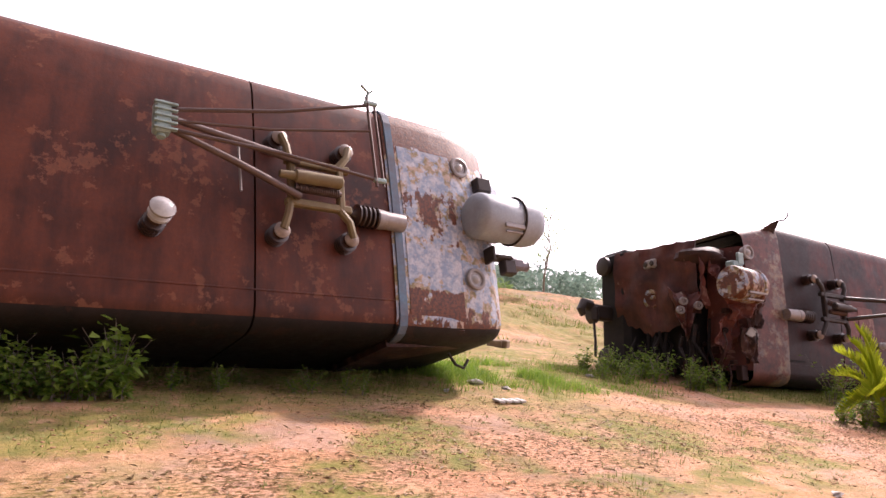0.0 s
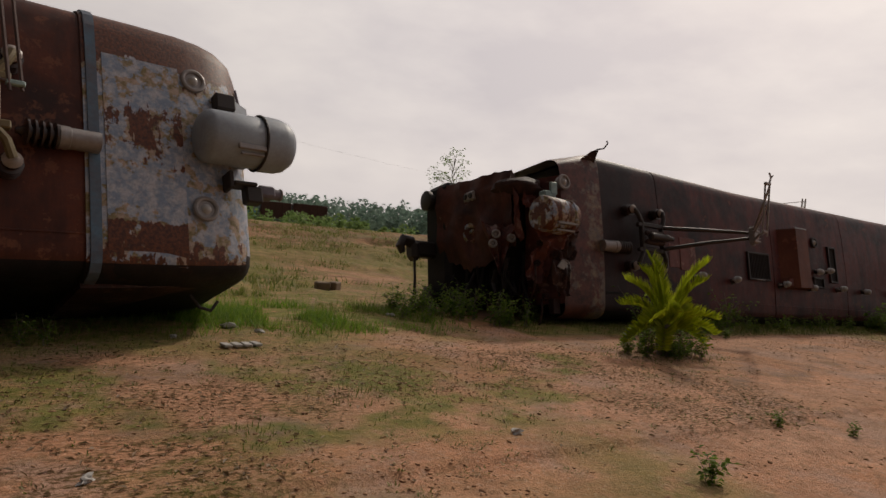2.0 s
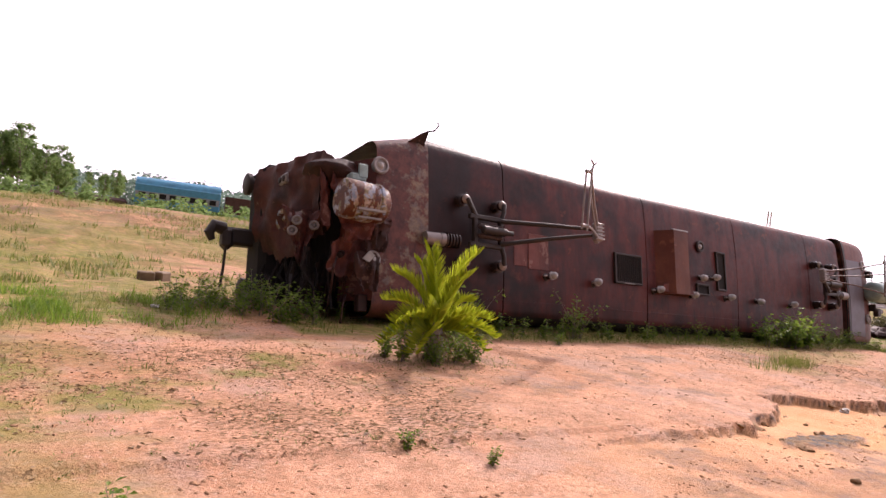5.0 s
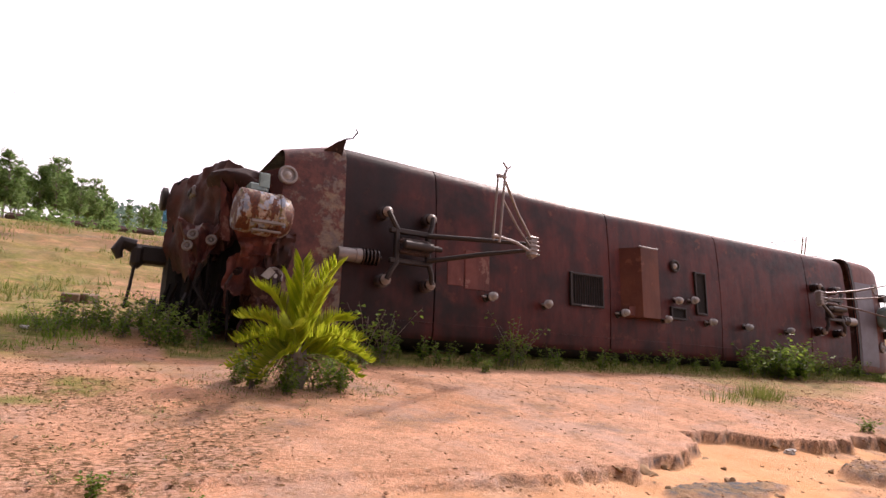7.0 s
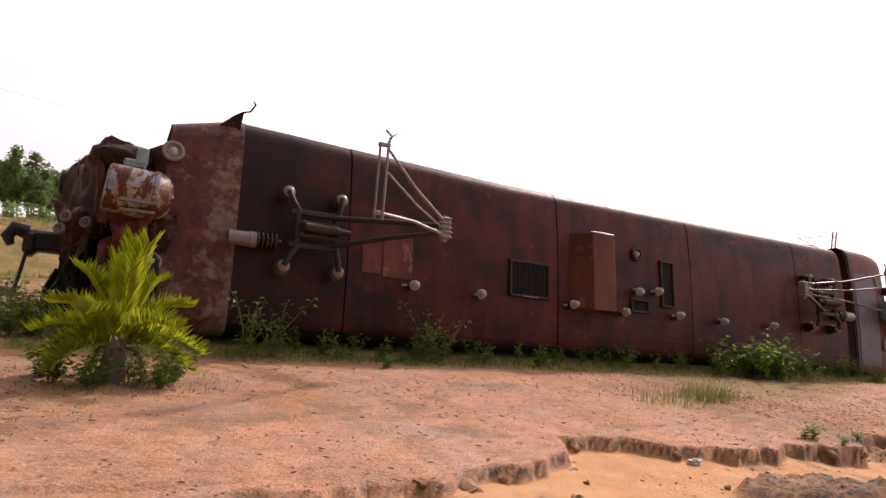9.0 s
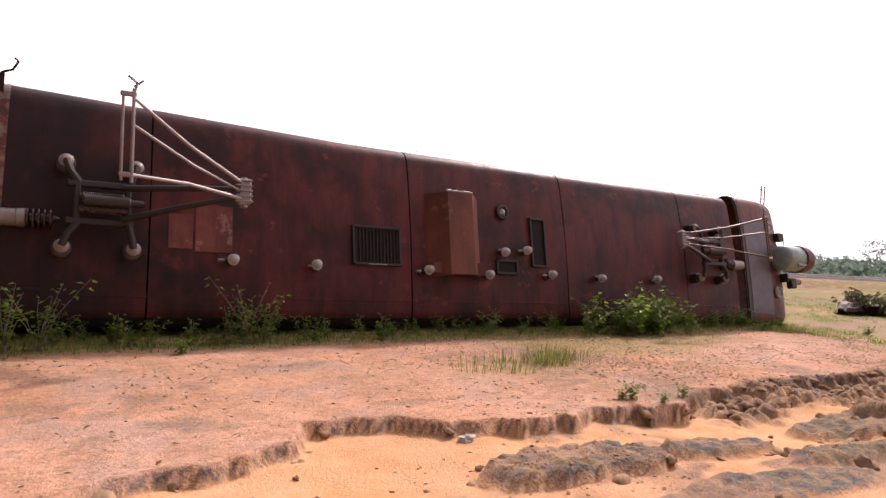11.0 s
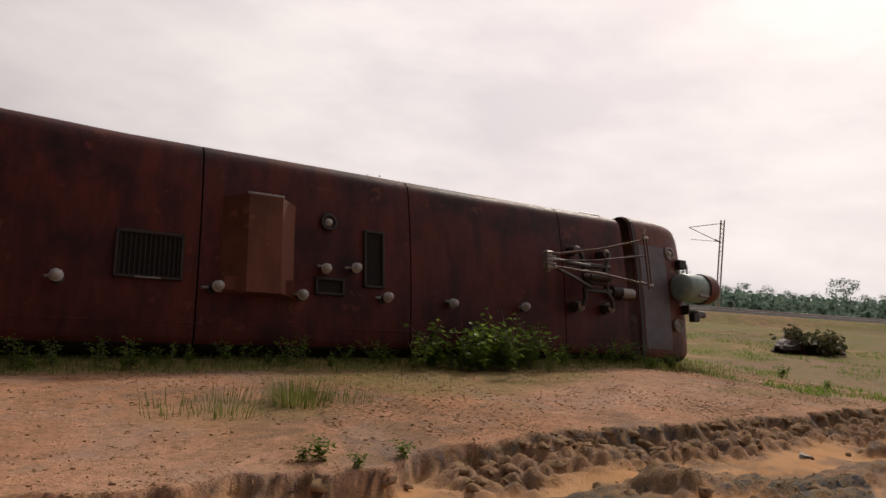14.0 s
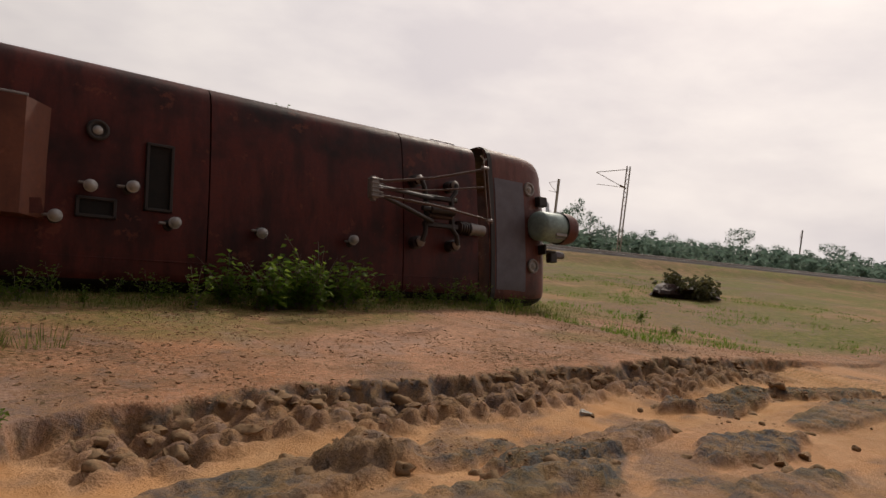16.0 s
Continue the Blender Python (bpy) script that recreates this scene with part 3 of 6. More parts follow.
def lay(x, y):
    """Height and the shares of sand, rock, grass and litter at places of the ground."""
    far = np.hypot(x - 15, y - 3)
    z = 0.05 * (fbm(x * 0.5, y * 0.5, 3) - 0.5) + 0.03 * (fbm(x * 2.2, y * 2.2, 4) - 0.5)
    z = z + 0.35 * (fbm(x * 0.07, y * 0.07, 5) - 0.5) * step(12, 40, far)
    # bank behind the gap between the wrecks
    bank = step(14.5, 33, y + 2.5 * (fbm(x * 0.12, y * 0.12, 6) - 0.5)) * (1 - step(18, 42, x - 0.6 * (y - 14)))
    z = z + bank * 1.3 + step(9, 13, y) * (1 - step(36, 44, y)) * (1 - step(24, 30, x)) * (0.16 * (fbm(x * 1.3, y * 1.3, 91) - 0.5) + 0.10 * (step(0.48, 0.53, fbm(x * 0.3, y * 0.55, 92)) - 0.5)) + bank * (1 - bank) * 2.0 * (fbm(x * 0.35, y * 0.35, 8) - 0.5) + bank * 0.14 * (fbm(x * 0.9, y * 0.9, 9) - 0.5)
    # the plain falls off past the second wreck, the railway rises from it
    z = z - 0.6 * step(27, 38, x) * (1 - step(12, 24, y) * 0.4) * (1 - 0.5 * bank)
    d = np.abs(rail_d(x, y))
    dip = np.clip(0.36 - z, 0, 5)
    z = z + dip * (1 - step(3.2, 7.5, d)) * step(30, 45, x)
    # gully
    ye = np.interp(x, EDGE_X, EDGE_Y) + 0.24 * (fbm(x * 2.6, x * 0 + 2.0, 11) - 0.5) + 0.13 * (vnoise(x * 9.0, x * 0 + 1.0, 12) - 0.5)
    deep = np.interp(x, DEEP_X, DEEP_Y) * (0.55 + 0.9 * fbm(x * 0.9, x * 0 + 5.0, 10))
    lump, joint = cells(x * 4.6 + 0.6 * fbm(x * 3, y * 3, 22), y * 6.2 + 0.6 * fbm(x * 3, y * 3, 23), 21)
    lip = 0.05 + 0.30 * step(20.3, 21.2, x) * fbm(x * 0.8, y * 0.8, 14) * (1 - step(30, 33, x))
    cut = step(0, 1, (ye - y + (0.06 * (joint - 0.3) + 0.05 * fbm(x * 6, y * 6, 13)) * (lip > 0.06)) / lip)
    rise = np.where(y < 1.2, 1 - 0.55 * step(1.2, 0.0, y) - 0.45 * step(0.0, -2.0, y), 1.0)
    z = z - deep * cut * rise
    slope = cut * (1 - cut) * 4
    dome = np.clip(1 - (lump / 0.62) ** 2, 0, 1)
    band = step(-0.02, 0.10, ye - y) * step(0.85, 0.55, ye - y + 0.3 * (fbm(x * 1.1, y * 0 + 3.0, 15) - 0.5)) * step(20.2, 20.9, x) * (1 - step(29.5, 31.5, x))
    z = z + band * (0.11 * dome + 0.08 * step(0.02, 0.14, joint) - 0.06 + 0.05 * (hash2(np.floor(x * 2.3), np.floor(y * 3.1), 19) - 0.5))
    rock = np.maximum(slope * np.clip(deep * 8, 0, 1) * 0.95, band * (0.35 + 0.55 * fbm(x * 2.4, y * 2.4, 16)))
    for cx, cy, a, b, h in CRUSTS:
        h = h * 0.9
        wob = 0.5 * (fbm(x * 2.3, y * 2.3, 31) - 0.5) + 0.16 * (fbm(x * 9, y * 9, 33) - 0.5)
        q = 1 - np.hypot((x - cx) / a, (y - cy) / b) + wob
        mk = step(0.0, 0.16, q)
        z = z + mk * h * 0.75 * (0.50 + 0.32 * dome + 0.42 * step(0.02, 0.12, joint) + 0.5 * (fbm(x * 1.5, y * 1.5, 35) - 0.5))
        rock = np.maximum(rock, mk * (0.6 + 0.4 * step(0.35, 0.6, fbm(x * 1.7, y * 1.7, 36))))
    # thin broken plates over the near bank of the gully
    pl = step(0.50, 0.56, fbm(x * 0.9, y * 2.1, 37)) * step(12.5, 15, x) * (1 - step(33, 36, x)) * step(0.9, 0.3, y) * step(0.4, 0.6, fbm(x * 0.4, y * 0.4, 38) + 0.1)
    z = z + 0.035 * pl * (0.5 + 0.5 * step(0.02, 0.14, joint))
    rock = np.maximum(rock, pl * (0.35 + 0.65 * step(0.38, 0.55, fbm(x * 2.1, y * 2.1, 39))))
    # low worn crusts on the flat ground
    worn = step(0.60, 0.68, fbm(x * 0.55, y * 0.9, 41)) * (1 - step(5.2, 6.0, y)) * step(4, 6, x + 1.2 * y)
    rock = np.maximum(rock, 0.5 * worn * step(0.4, 0.6, fbm(x * 3, y * 3, 43)))
    sand = cut * (1 - rock) * np.clip(deep * 7, 0, 1) * np.where(y < 0.6, 0.55 + 0.3 * fbm(x, y, 44), 1.0)
    # foot-worn rim of the track
    rim = step(0, 0.06, (1.62 + 0.12 * (fbm(x * 1.3, x * 0, 46) - 0.5)) - y) * (1 - step(12.0, 13.5, x))
    z = z - 0.035 * rim
    grass = 0.62 * step(0.38, 0.58, fbm(x * 0.32, y * 0.32, 51)) * step(3.0, 5.0, far)
    grass = np.maximum(grass, 0.85 * step(0.47, 0.60, fbm(x * 1.0, y * 1.3, 56)) * step(1.7, 2.4, y) * (1 - step(9.5, 11.5, x)))
    grass = np.maximum(grass, 0.9 * step(0.42, 0.54, fbm(x * 0.22, y * 0.5, 50)) * step(28.5, 31, x) * step(2.9, 4.0, y))
    grass = np.maximum(grass, 0.95 * step(1.25, 0.8, np.hypot((x - 7.6) / 2.6, (y - 8.0) / 1.5)))
    grass = np.maximum(grass, step(0, 1.0, y - 5.4) * (1 - step(9.3, 11.5, x)) * 0.9 * step(0.25, 0.55, fbm(x * 0.6, y * 0.6, 52)))
    grass = np.maximum(grass, 0.8 * step(28.5, 30, x) * step(3.0, 4.2, y) * step(0.35, 0.55, fbm(x * 0.35, y * 0.5, 53)))
    grass = np.maximum(grass, 0.9 * step(5.9, 6.5, y) * (1 - step(7.6, 8.2, y)) * (x > 11))
    grass = np.where((y < 3.4) & (x > 9), grass * 0.15, grass)
    grass = np.maximum(grass, 0.85 * step(34, 44, y) * step(0.35, 0.5, fbm(x * 0.06, y * 0.06, 54)))
    grass = np.maximum(grass, 0.5 * step(34, 50, x) * step(0.46, 0.62, fbm(x * 0.16, y * 0.35, 59)))
    grass = grass * (1 - 0.6 * step(29, 34, x) * step(0.42, 0.56, fbm(x * 0.2, y * 0.4, 66)))
    grass = np.maximum(grass, 0.75 * step(0.44, 0.56, fbm(x * 0.28, y * 0.28, 55)) * step(8, 11, y) * (x < 24))
    slope_b = bank * (1 - step(28, 36, y))
    grass = grass * (1 - 0.8 * slope_b * step(0.60, 0.50, fbm(x * 0.33, y * 0.45, 57)))
    grass = np.where(y > 12, grass * (1 - 0.45 * slope_b), grass)
    rock = np.maximum(rock, 0.7 * slope_b * step(0.46, 0.6, fbm(x * 0.5, y * 0.8, 58)))
    litter = step(0.42, 0.6, fbm(x * 0.45, y * 0.45, 61)) * step(0, 0.4, y - ye) * (0.35 + 0.65 * step(0.3, 0.6, fbm(x * 1.3, y * 1.3, 62)))
    litter = np.where((x > 11.5) & (x < 20) & (y < 6), litter * 0.30, litter)
    litter = np.maximum(litter, 0.6 * bank)
    litter = np.maximum(litter, 0.8 * step(29, 33, x) * step(0.35, 0.6, fbm(x * 0.3, y * 0.5, 63)))
    rock = np.maximum(rock, 0.6 * step(30, 36, x) * step(0.5, 0.62, fbm(x * 0.12, y * 0.3, 64)))
    return z, np.clip(sand, 0, 1), np.clip(rock, 0, 1), np.clip(grass, 0, 1), np.clip(litter * (1 - rock), 0, 1)


def spread(parts):
    """Grid lines from stretches of (start, end, step)."""
    out = []
    for a, b, s in parts:
        n = max(1, int(round((b - a) / s)))
        out += [a + (b - a) * k / n for k in range(n)]
    return np.array(out + [parts[-1][1]])


def far_lines(a, b, n):
    return list(np.sign(b) * np.geomspace(abs(a), abs(b), n))


gx = np.concatenate([-np.geomspace(2500, 8, 22), spread([(-7, 2, 0.35), (2, 12, 0.14), (12, 33, 0.05), (33, 42, 0.3), (42, 120, 1.6)]), np.geomspace(126, 2500, 20)])
gy = np.concatenate([-np.geomspace(2500, 6, 20), spread([(-5, -2.4, 0.25), (-2.4, -0.6, 0.07), (-0.6, 3.0, 0.04), (3.0, 7.4, 0.16), (7.4, 14, 0.3), (14, 36, 0.4), (36, 50, 1.0), (50, 110, 3.0)]), np.geomspace(118, 2500, 18)])
GX, GY = np.meshgrid(gx, gy)
gz, g_sand, g_rock, g_grass, g_litter = lay(GX, GY)
nx, ny = len(gx), len(gy)
me = bpy.data.meshes.new("ground")
idx = np.arange(nx * ny).reshape(ny, nx)
quads = np.stack([idx[:-1, :-1], idx[:-1, 1:], idx[1:, 1:], idx[1:, :-1]], -1).reshape(-1, 4)
me.vertices.add(nx * ny)
me.vertices.foreach_set("co", np.stack([GX, GY, gz], -1).astype(np.float32).ravel())
me.loops.add(quads.size)
me.loops.foreach_set("vertex_index", quads.ravel().astype(np.int32))
me.polygons.add(len(quads))
me.polygons.foreach_set("loop_start", np.arange(0, quads.size, 4, dtype=np.int32))
me.update(calc_edges=True)
me.polygons.foreach_set("use_smooth", [True] * len(quads))
for key, val in (("sand", g_sand), ("rock", g_rock), ("grass", g_grass), ("litter", g_litter)):
    at = me.attributes.new(key, "FLOAT", "POINT")
    at.data.foreach_set("value", val.astype(np.float32).ravel())
me.materials.append(M_SOIL)
me.validate()
ground = tagged(new("ground", me), "dry orange laterite soil with a washed-out gully and thin grass", "ground", kind="structure")


def gz_at(x, y):
    """Height of the ground's sheet at a place."""
    i = int(min(max(np.searchsorted(gx, x) - 1, 0), nx - 2))
    j = int(min(max(np.searchsorted(gy, y) - 1, 0), ny - 2))
    u, v = (x - gx[i]) / (gx[i + 1] - gx[i]), (y - gy[j]) / (gy[j + 1] - gy[j])
    return float((gz[j, i] * (1 - u) + gz[j, i + 1] * u) * (1 - v) + (gz[j + 1, i] * (1 - u) + gz[j + 1, i + 1] * u) * v)


# ---------------------------------------------------------------- overturned locomotives
M_CAP = mat_plain("rust_stained_porcelain", (0.34, 0.27, 0.23), 0.4, 0.0, 0.6, 12.0)
CY = 1.62  # middle of the roof across
ROOF = [(0.0, -2.75), (0.0, -0.34), (0.015, -0.22), (0.06, -0.11), (0.14, -0.035), (0.26, 0.0), (0.9, 0.035), (CY, 0.05), (2.35, 0.035), (2.92, 0.0), (3.07, -0.04), (3.17, -0.12), (3.23, -0.23), (3.25, -0.36), (3.25, -2.75)]


def frame_of(o, u, v):
    u, v = Vector(u).normalized(), Vector(v)
    v = (v - u * u.dot(v)).normalized()
    w = u.cross(v)
    m = Matrix((u, v, w)).transposed().to_4x4()
    m.translation = o
    return m


def shade_side(ob):
    """Gives a shell's ground-facing side sheet a near-black material, shade painted in as colour."""
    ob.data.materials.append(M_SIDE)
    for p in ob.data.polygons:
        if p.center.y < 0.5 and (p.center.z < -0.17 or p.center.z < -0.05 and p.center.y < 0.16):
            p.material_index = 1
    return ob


def roof_panel(x0, x1, wave=0.0, seed=0):
    """One length of roof and sides, as a shell with turned-in ends."""
    g = Geo()
    n = max(2, int((x1 - x0) / 0.35))
    xs = [x0 + 0.012 + (x1 - x0 - 0.024) * k / n for k in range(n + 1)]
    rows = []
    for x in [xs[0]] + xs + [xs[-1]]:
        rows.append([[x, y + (0.15 * max(0.0, 1 - x / 5.0) if y > 2.7 else 0.0), z + wave * (noise.noise(Vector((x * 0.9 + seed, y * 1.1, 0))) if -0.3 < z else 0)] for y, z in ROOF])
    for r in (rows[0], rows[-1]):
        for p in r:
            p[1] = CY + (p[1] - CY) * 0.975
            p[2] -= 0.05
    k = len(ROOF)
    for r in rows:
        g.v += [tuple(p) for p in r]
    for j in range(len(rows) - 1):
        for i in range(k - 1):
            g.f.append((j * k + i, j * k + i + 1, (j + 1) * k + i + 1, (j + 1) * k + i))
    return g


def cab_shell(end, sgn, reach=2.1, cut=None, dent=0.0, seed=0, grow=1.0):
    """Driver's cab: the roof's section carried on, narrowed and rounded down to the sloping nose. sgn: +1 to larger x."""
    stations = [(-0.10, 1.012, 0.02), (0.05, 1.014, 0.02), (0.5, 1.014, 0.02), (0.95, 1.01, 0.01), (1.22, 1.0, -0.02), (1.45, 0.98, -0.08), (1.64, 0.95, -0.20), (1.78, 0.915, -0.40), (1.88, 0.88, -0.70), (1.95, 0.85, -1.15)]
    g = Geo()
    k = len(ROOF)
    st = [s for s in stations if cut is None or s[0] <= cut]
    for x, w, dz in st:
        for y, z in ROOF:
            zz = max(z, -2.75) + dz if z > -2 else z
            p = Vector((x * reach / 1.95, CY + (y - CY) * w * grow, zz))
            if dent:
                p.y -= 0.26 * max(0.0, x) * (p.y > 2.0) - 0.13 * (p.y > 2.7)
                p += Vector((noise.noise(p * 1.7 + Vector((seed, 0, 0))), 0.4 * noise.noise(p * 1.9 + Vector((0, seed, 0))), noise.noise(p * 1.5 + Vector((0, 0, seed))))) * dent * min(1, max(0, x / 0.6))
            g.v.append((end + sgn * p.x, p.y, p.z))
    for j in range(len(st) - 1):
        for i in range(k - 1):
            g.f.append((j * k + i, j * k + i + 1, (j + 1) * k + i + 1, (j + 1) * k + i))
    if cut is None:
        g.f.append(tuple(range((len(st) - 1) * k, len(st) * k)))
    return g


def insulator_part(parent, x, y, h=0.26, lean=(0, 0)):
    """A ribbed post insulator standing on the roof, with a pale cap."""
    prof = [(0, 0.10), (0.10, 0.10)]
    for k in range(4):
        s = 0.14 + 0.17 * k
        prof += [(s, 0.075), (s + 0.04, 0.12), (s + 0.09, 0.12), (s + 0.13, 0.075)]
    prof += [(0.86, 0.09), (1.0, 0.085)]
    q = (x + lean[0], y + lean[1], h)
    ob = part("insulator", Geo().lathe((x, y, -0.01), q, prof, 14), M_PORCDARK, parent, "dark ribbed porcelain insulator")
    part("cap", Geo().lathe((x + lean[0], y + lean[1], h - 0.01), (x + lean[0] * 1.3, y + lean[1] * 1.3, h + 0.07), [(0, 0.085), (0.4, 0.095), (0.8, 0.06), (1, 0.03)], 12), M_CAP, ob, "pale dusty cap")
    return ob


def line_insulator(parent, x, y, seed):
    """A small busbar insulator: dark foot, flared white glazed head, clamp."""
    rnd = random.Random(seed)
    lx, ly = rnd.uniform(-0.05, 0.05), rnd.uniform(-0.03, 0.03)
    ob = part("busbar_insulator", Geo().lathe((x - 0.02, y, -0.01), (x + lx, y + ly, 0.17), [(0, 0.085), (0.25, 0.085), (0.35, 0.06), (1, 0.06)], 12), M_IRON, parent, "dark iron foot with a white glazed head")
    part("glazed_head", Geo().lathe((x + lx, y + ly, 0.12), (x + 1.6 * lx, y + 1.6 * ly, 0.30), [(0, 0.045), (0.12, 0.08), (0.3, 0.088), (0.42, 0.06), (0.55, 0.078), (0.72, 0.072), (0.9, 0.045), (1, 0.02)], 16), M_PORC, ob, "white glazed porcelain head")
    part("clamp", Geo().box((x - 0.13, y + 0.01, 0.14), (0.10, 0.035, 0.05), r=0.008), M_PALETUBE, ob)
    return ob


def pantograph(parent, X, sgn, head, top, low, mat_arm, mat_head, ochre=True):
    """Roof current collector, thrown open. X: cab end of the roof; sgn: way towards the roof's middle."""
    cast = M_CAST if ochre else M_IRON
    base = new("pantograph")
    base.parent = parent
    tagged(base, "collapsed current collector with bent tubular arms")
    for y in (1.05, 2.22):
        for d in (0.80, 1.66):
            insulator_part(base, X + sgn * d, y)
    xm = X + sgn * 1.23
    fr = Geo()
    for y, d in ((1.05, 0.80), (1.05, 1.66), (2.22, 0.80), (2.22, 1.66)):
        yi = 1.38 if y < CY else 1.90
        fr.path([(X + sgn * d, y, 0.31), (X + sgn * (d + (0.06 if d < 1 else -0.04)), (y + yi) / 2, 0.36), (X + sgn * (0.98 if d < 1 else 1.58), yi, 0.33)], [0.05, 0.045, 0.05], 8)
    fr.box((xm, 1.38, 0.33), (0.82, 0.09, 0.09), r=0.015)
    fr.box((xm, 1.90, 0.33), (0.82, 0.09, 0.09), r=0.015)
    fr.box((X + sgn * 0.95, 1.64, 0.33), (0.08, 0.60, 0.10), r=0.015)
    fr.box((X + sgn * 1.56, 1.64, 0.33), (0.08, 0.60, 0.10), r=0.015)
    part("base_frame", fr, cast, base, "cast frame with curved feet")
    sp = Geo()
    for y in (1.54, 1.72):
        sp.tube((X + sgn * 0.98, y, 0.40), (X + sgn * 1.55, y, 0.40), 0.032, 8)
        for k in range(18):
            sp.ring((X + sgn * (1.02 + 0.028 * k), y, 0.40), (1, 0, 0), 0.045, 0.012, 10, 5)
    part("spring", sp, M_TUBE, base, "coiled tension spring")
    part("air_cylinder", Geo().lathe((X + sgn * 1.0, 1.64, 0.50), (X + sgn * 1.75, 1.64, 0.46), [(0, 0.05), (0.03, 0.075), (0.75, 0.075), (0.78, 0.05), (1, 0.045)], 14), cast, base)
    bu = part("bushing", Geo().lathe((X - sgn * 0.02, 1.42, 0.14), (X + sgn * 0.40, 1.42, 0.16), [(0, 0.115), (0.7, 0.115), (0.72, 0.125), (0.95, 0.125), (1, 0.1)], 18), M_PALETUBE, base, "pale bushing tube")
    part("ribs", Geo().lathe((X + sgn * 0.38, 1.42, 0.16), (X + sgn * 0.76, 1.42, 0.18), [(0.17 * k + e, r) for k in range(5) for e, r in ((0, 0.07), (0.04, 0.14), (0.09, 0.14), (0.13, 0.07))] + [(0.9, 0.04), (1, 0.03)], 18), M_PORCDARK, bu, "black porcelain ribs")
    h, a, b = Vector(head), Vector(top), Vector(low)
    root = Vector((X + sgn * 1.50, 1.64, 0.42))
    g = Geo()
    g.path([root + Vector((0, 0.22, 0)), root.lerp(h, 0.5) + Vector((0, 0.14, 0)), h + Vector((0, 0.05, 0))], [0.045, 0.04, 0.03], 10)
    g.path([root - Vector((0, 0.22, 0)), root.lerp(h, 0.5) - Vector((0, 0.12, 0)), h - Vector((0, 0.05, 0))], [0.045, 0.04, 0.03], 10)
    part("lower_arm", g, mat_arm if ochre else M_IRON, base, "thick tubular arm")
    part("upper_arm", Geo().path([h + Vector((0, 0.1, 0.03)), h.lerp(a, 0.55), a], [0.025, 0.021, 0.018], 9), mat_arm, base)
    part("upper_arm", Geo().path([h - Vector((0, 0.1, -0.03)), h.lerp(b, 0.55), b], [0.025, 0.021, 0.018], 9), mat_arm, base)
    part("diagonal_brace", Geo().path([h, h.lerp(a, 0.5).lerp(h.lerp(b, 0.5), 0.45), a.lerp(b, 0.35)], 0.016, 7), mat_arm, base)
    along = (a - b).normalized()
    off = Vector((sgn * -0.10, 0, -0.02))
    part("contact_strip", Geo().path([b - along * 0.08, a + along * 0.10], 0.018, 7), mat_arm, base)
    part("contact_strip", Geo().path([b + off - along * 0.06, a + off + along * 0.06], 0.016, 7), mat_arm, base)
    hd = Geo().box(a + along * 0.04 + off / 2, (0.16, 0.05, 0.05), r=0.01)
    hd.path([a + along * 0.05, a + along * 0.16 + Vector((0.03, 0, 0)), a + along * 0.22 + Vector((-0.06, 0, 0.02))], 0.016, 6)
    hd.path([a + along * 0.12, a + along * 0.2 + Vector((0.09, 0, 0))], 0.012, 6)
    part("end_block", Geo().box(b + off / 2, (0.15, 0.05, 0.05), r=0.01), mat_head, base)
    part("horn_tip", hd, mat_head, base, "broken horn stub")
    kn = part("knuckle", Geo().box(h + Vector((0, 0.0, 0.02)), (0.16, 0.34, 0.14), r=0.02), mat_head, base, "slotted knuckle casting")
    for k in range(5):
        part("fin", Geo().box(h + Vector((-sgn * 0.02, -0.14 + 0.07 * k, 0.09)), (0.22, 0.022, 0.05), r=0.004), mat_head, kn)
    part("pivot_pin", Geo().tube(h + Vector((0, -0.2, 0)), h + Vector((0, 0.2, 0)), 0.045, 10), mat_head, kn)
    return base


def headlamp(parent, x, sgn, mat, mat2):
    """Drum-shaped headlamp lying along the roof, with a domed front and a hood."""
    y, z = 1.66, 0.27
    ob = part("headlamp", Geo().lathe((x, y, z), (x + sgn * 0.80, y, z), [(0, 0.17), (0.03, 0.25), (0.10, 0.31), (0.16, 0.325), (0.98, 0.33), (1, 0.32)], 28), mat, parent, "drum-shaped headlamp housing")
    part("hood", Geo().lathe((x + sgn * 0.74, y, z), (x + sgn * 1.24, y, z), [(0, 0.345), (0.02, 0.355), (0.50, 0.35), (0.70, 0.325), (0.85, 0.265), (0.95, 0.17), (1.0, 0.05)], 28), mat2, ob, "domed lamp front")
    part("band", Geo().ring((x + sgn * 0.74, y, z), (1, 0, 0), 0.345, 0.018, 28, 6), M_IRON, ob)
    part("bracket", Geo().box((x + sgn * 0.55, y - 0.20, z + 0.27), (0.36, 0.07, 0.04), r=0.01).box((x + sgn * 0.57, y - 0.27, z + 0.22), (0.30, 0.03, 0.03), r=0.006), M_PALETUBE, ob)
    part("saddle", Geo().box((x + sgn * 0.45, y, -0.03), (0.62, 0.42, 0.20), r=0.03), mat, ob)
    return ob


def vent_ring(parent, x, y, z=0.05, R=0.13, mat=M_PALETUBE):
    ob = part("whistle_fitting", Geo().ring((x, y, z), (0, 0, 1), R, 0.03, 22, 8).lathe((x, y, -0.05), (x, y, z), [(0, R), (1, R)], 20), mat, parent, "round horn fitting")
    part("bell", Geo().lathe((x, y, z - 0.03), (x, y, z + 0.05), [(0, 0.03), (0.3, 0.07), (0.8, 0.045), (1, 0.01)], 14), M_PORC, ob)
    return ob


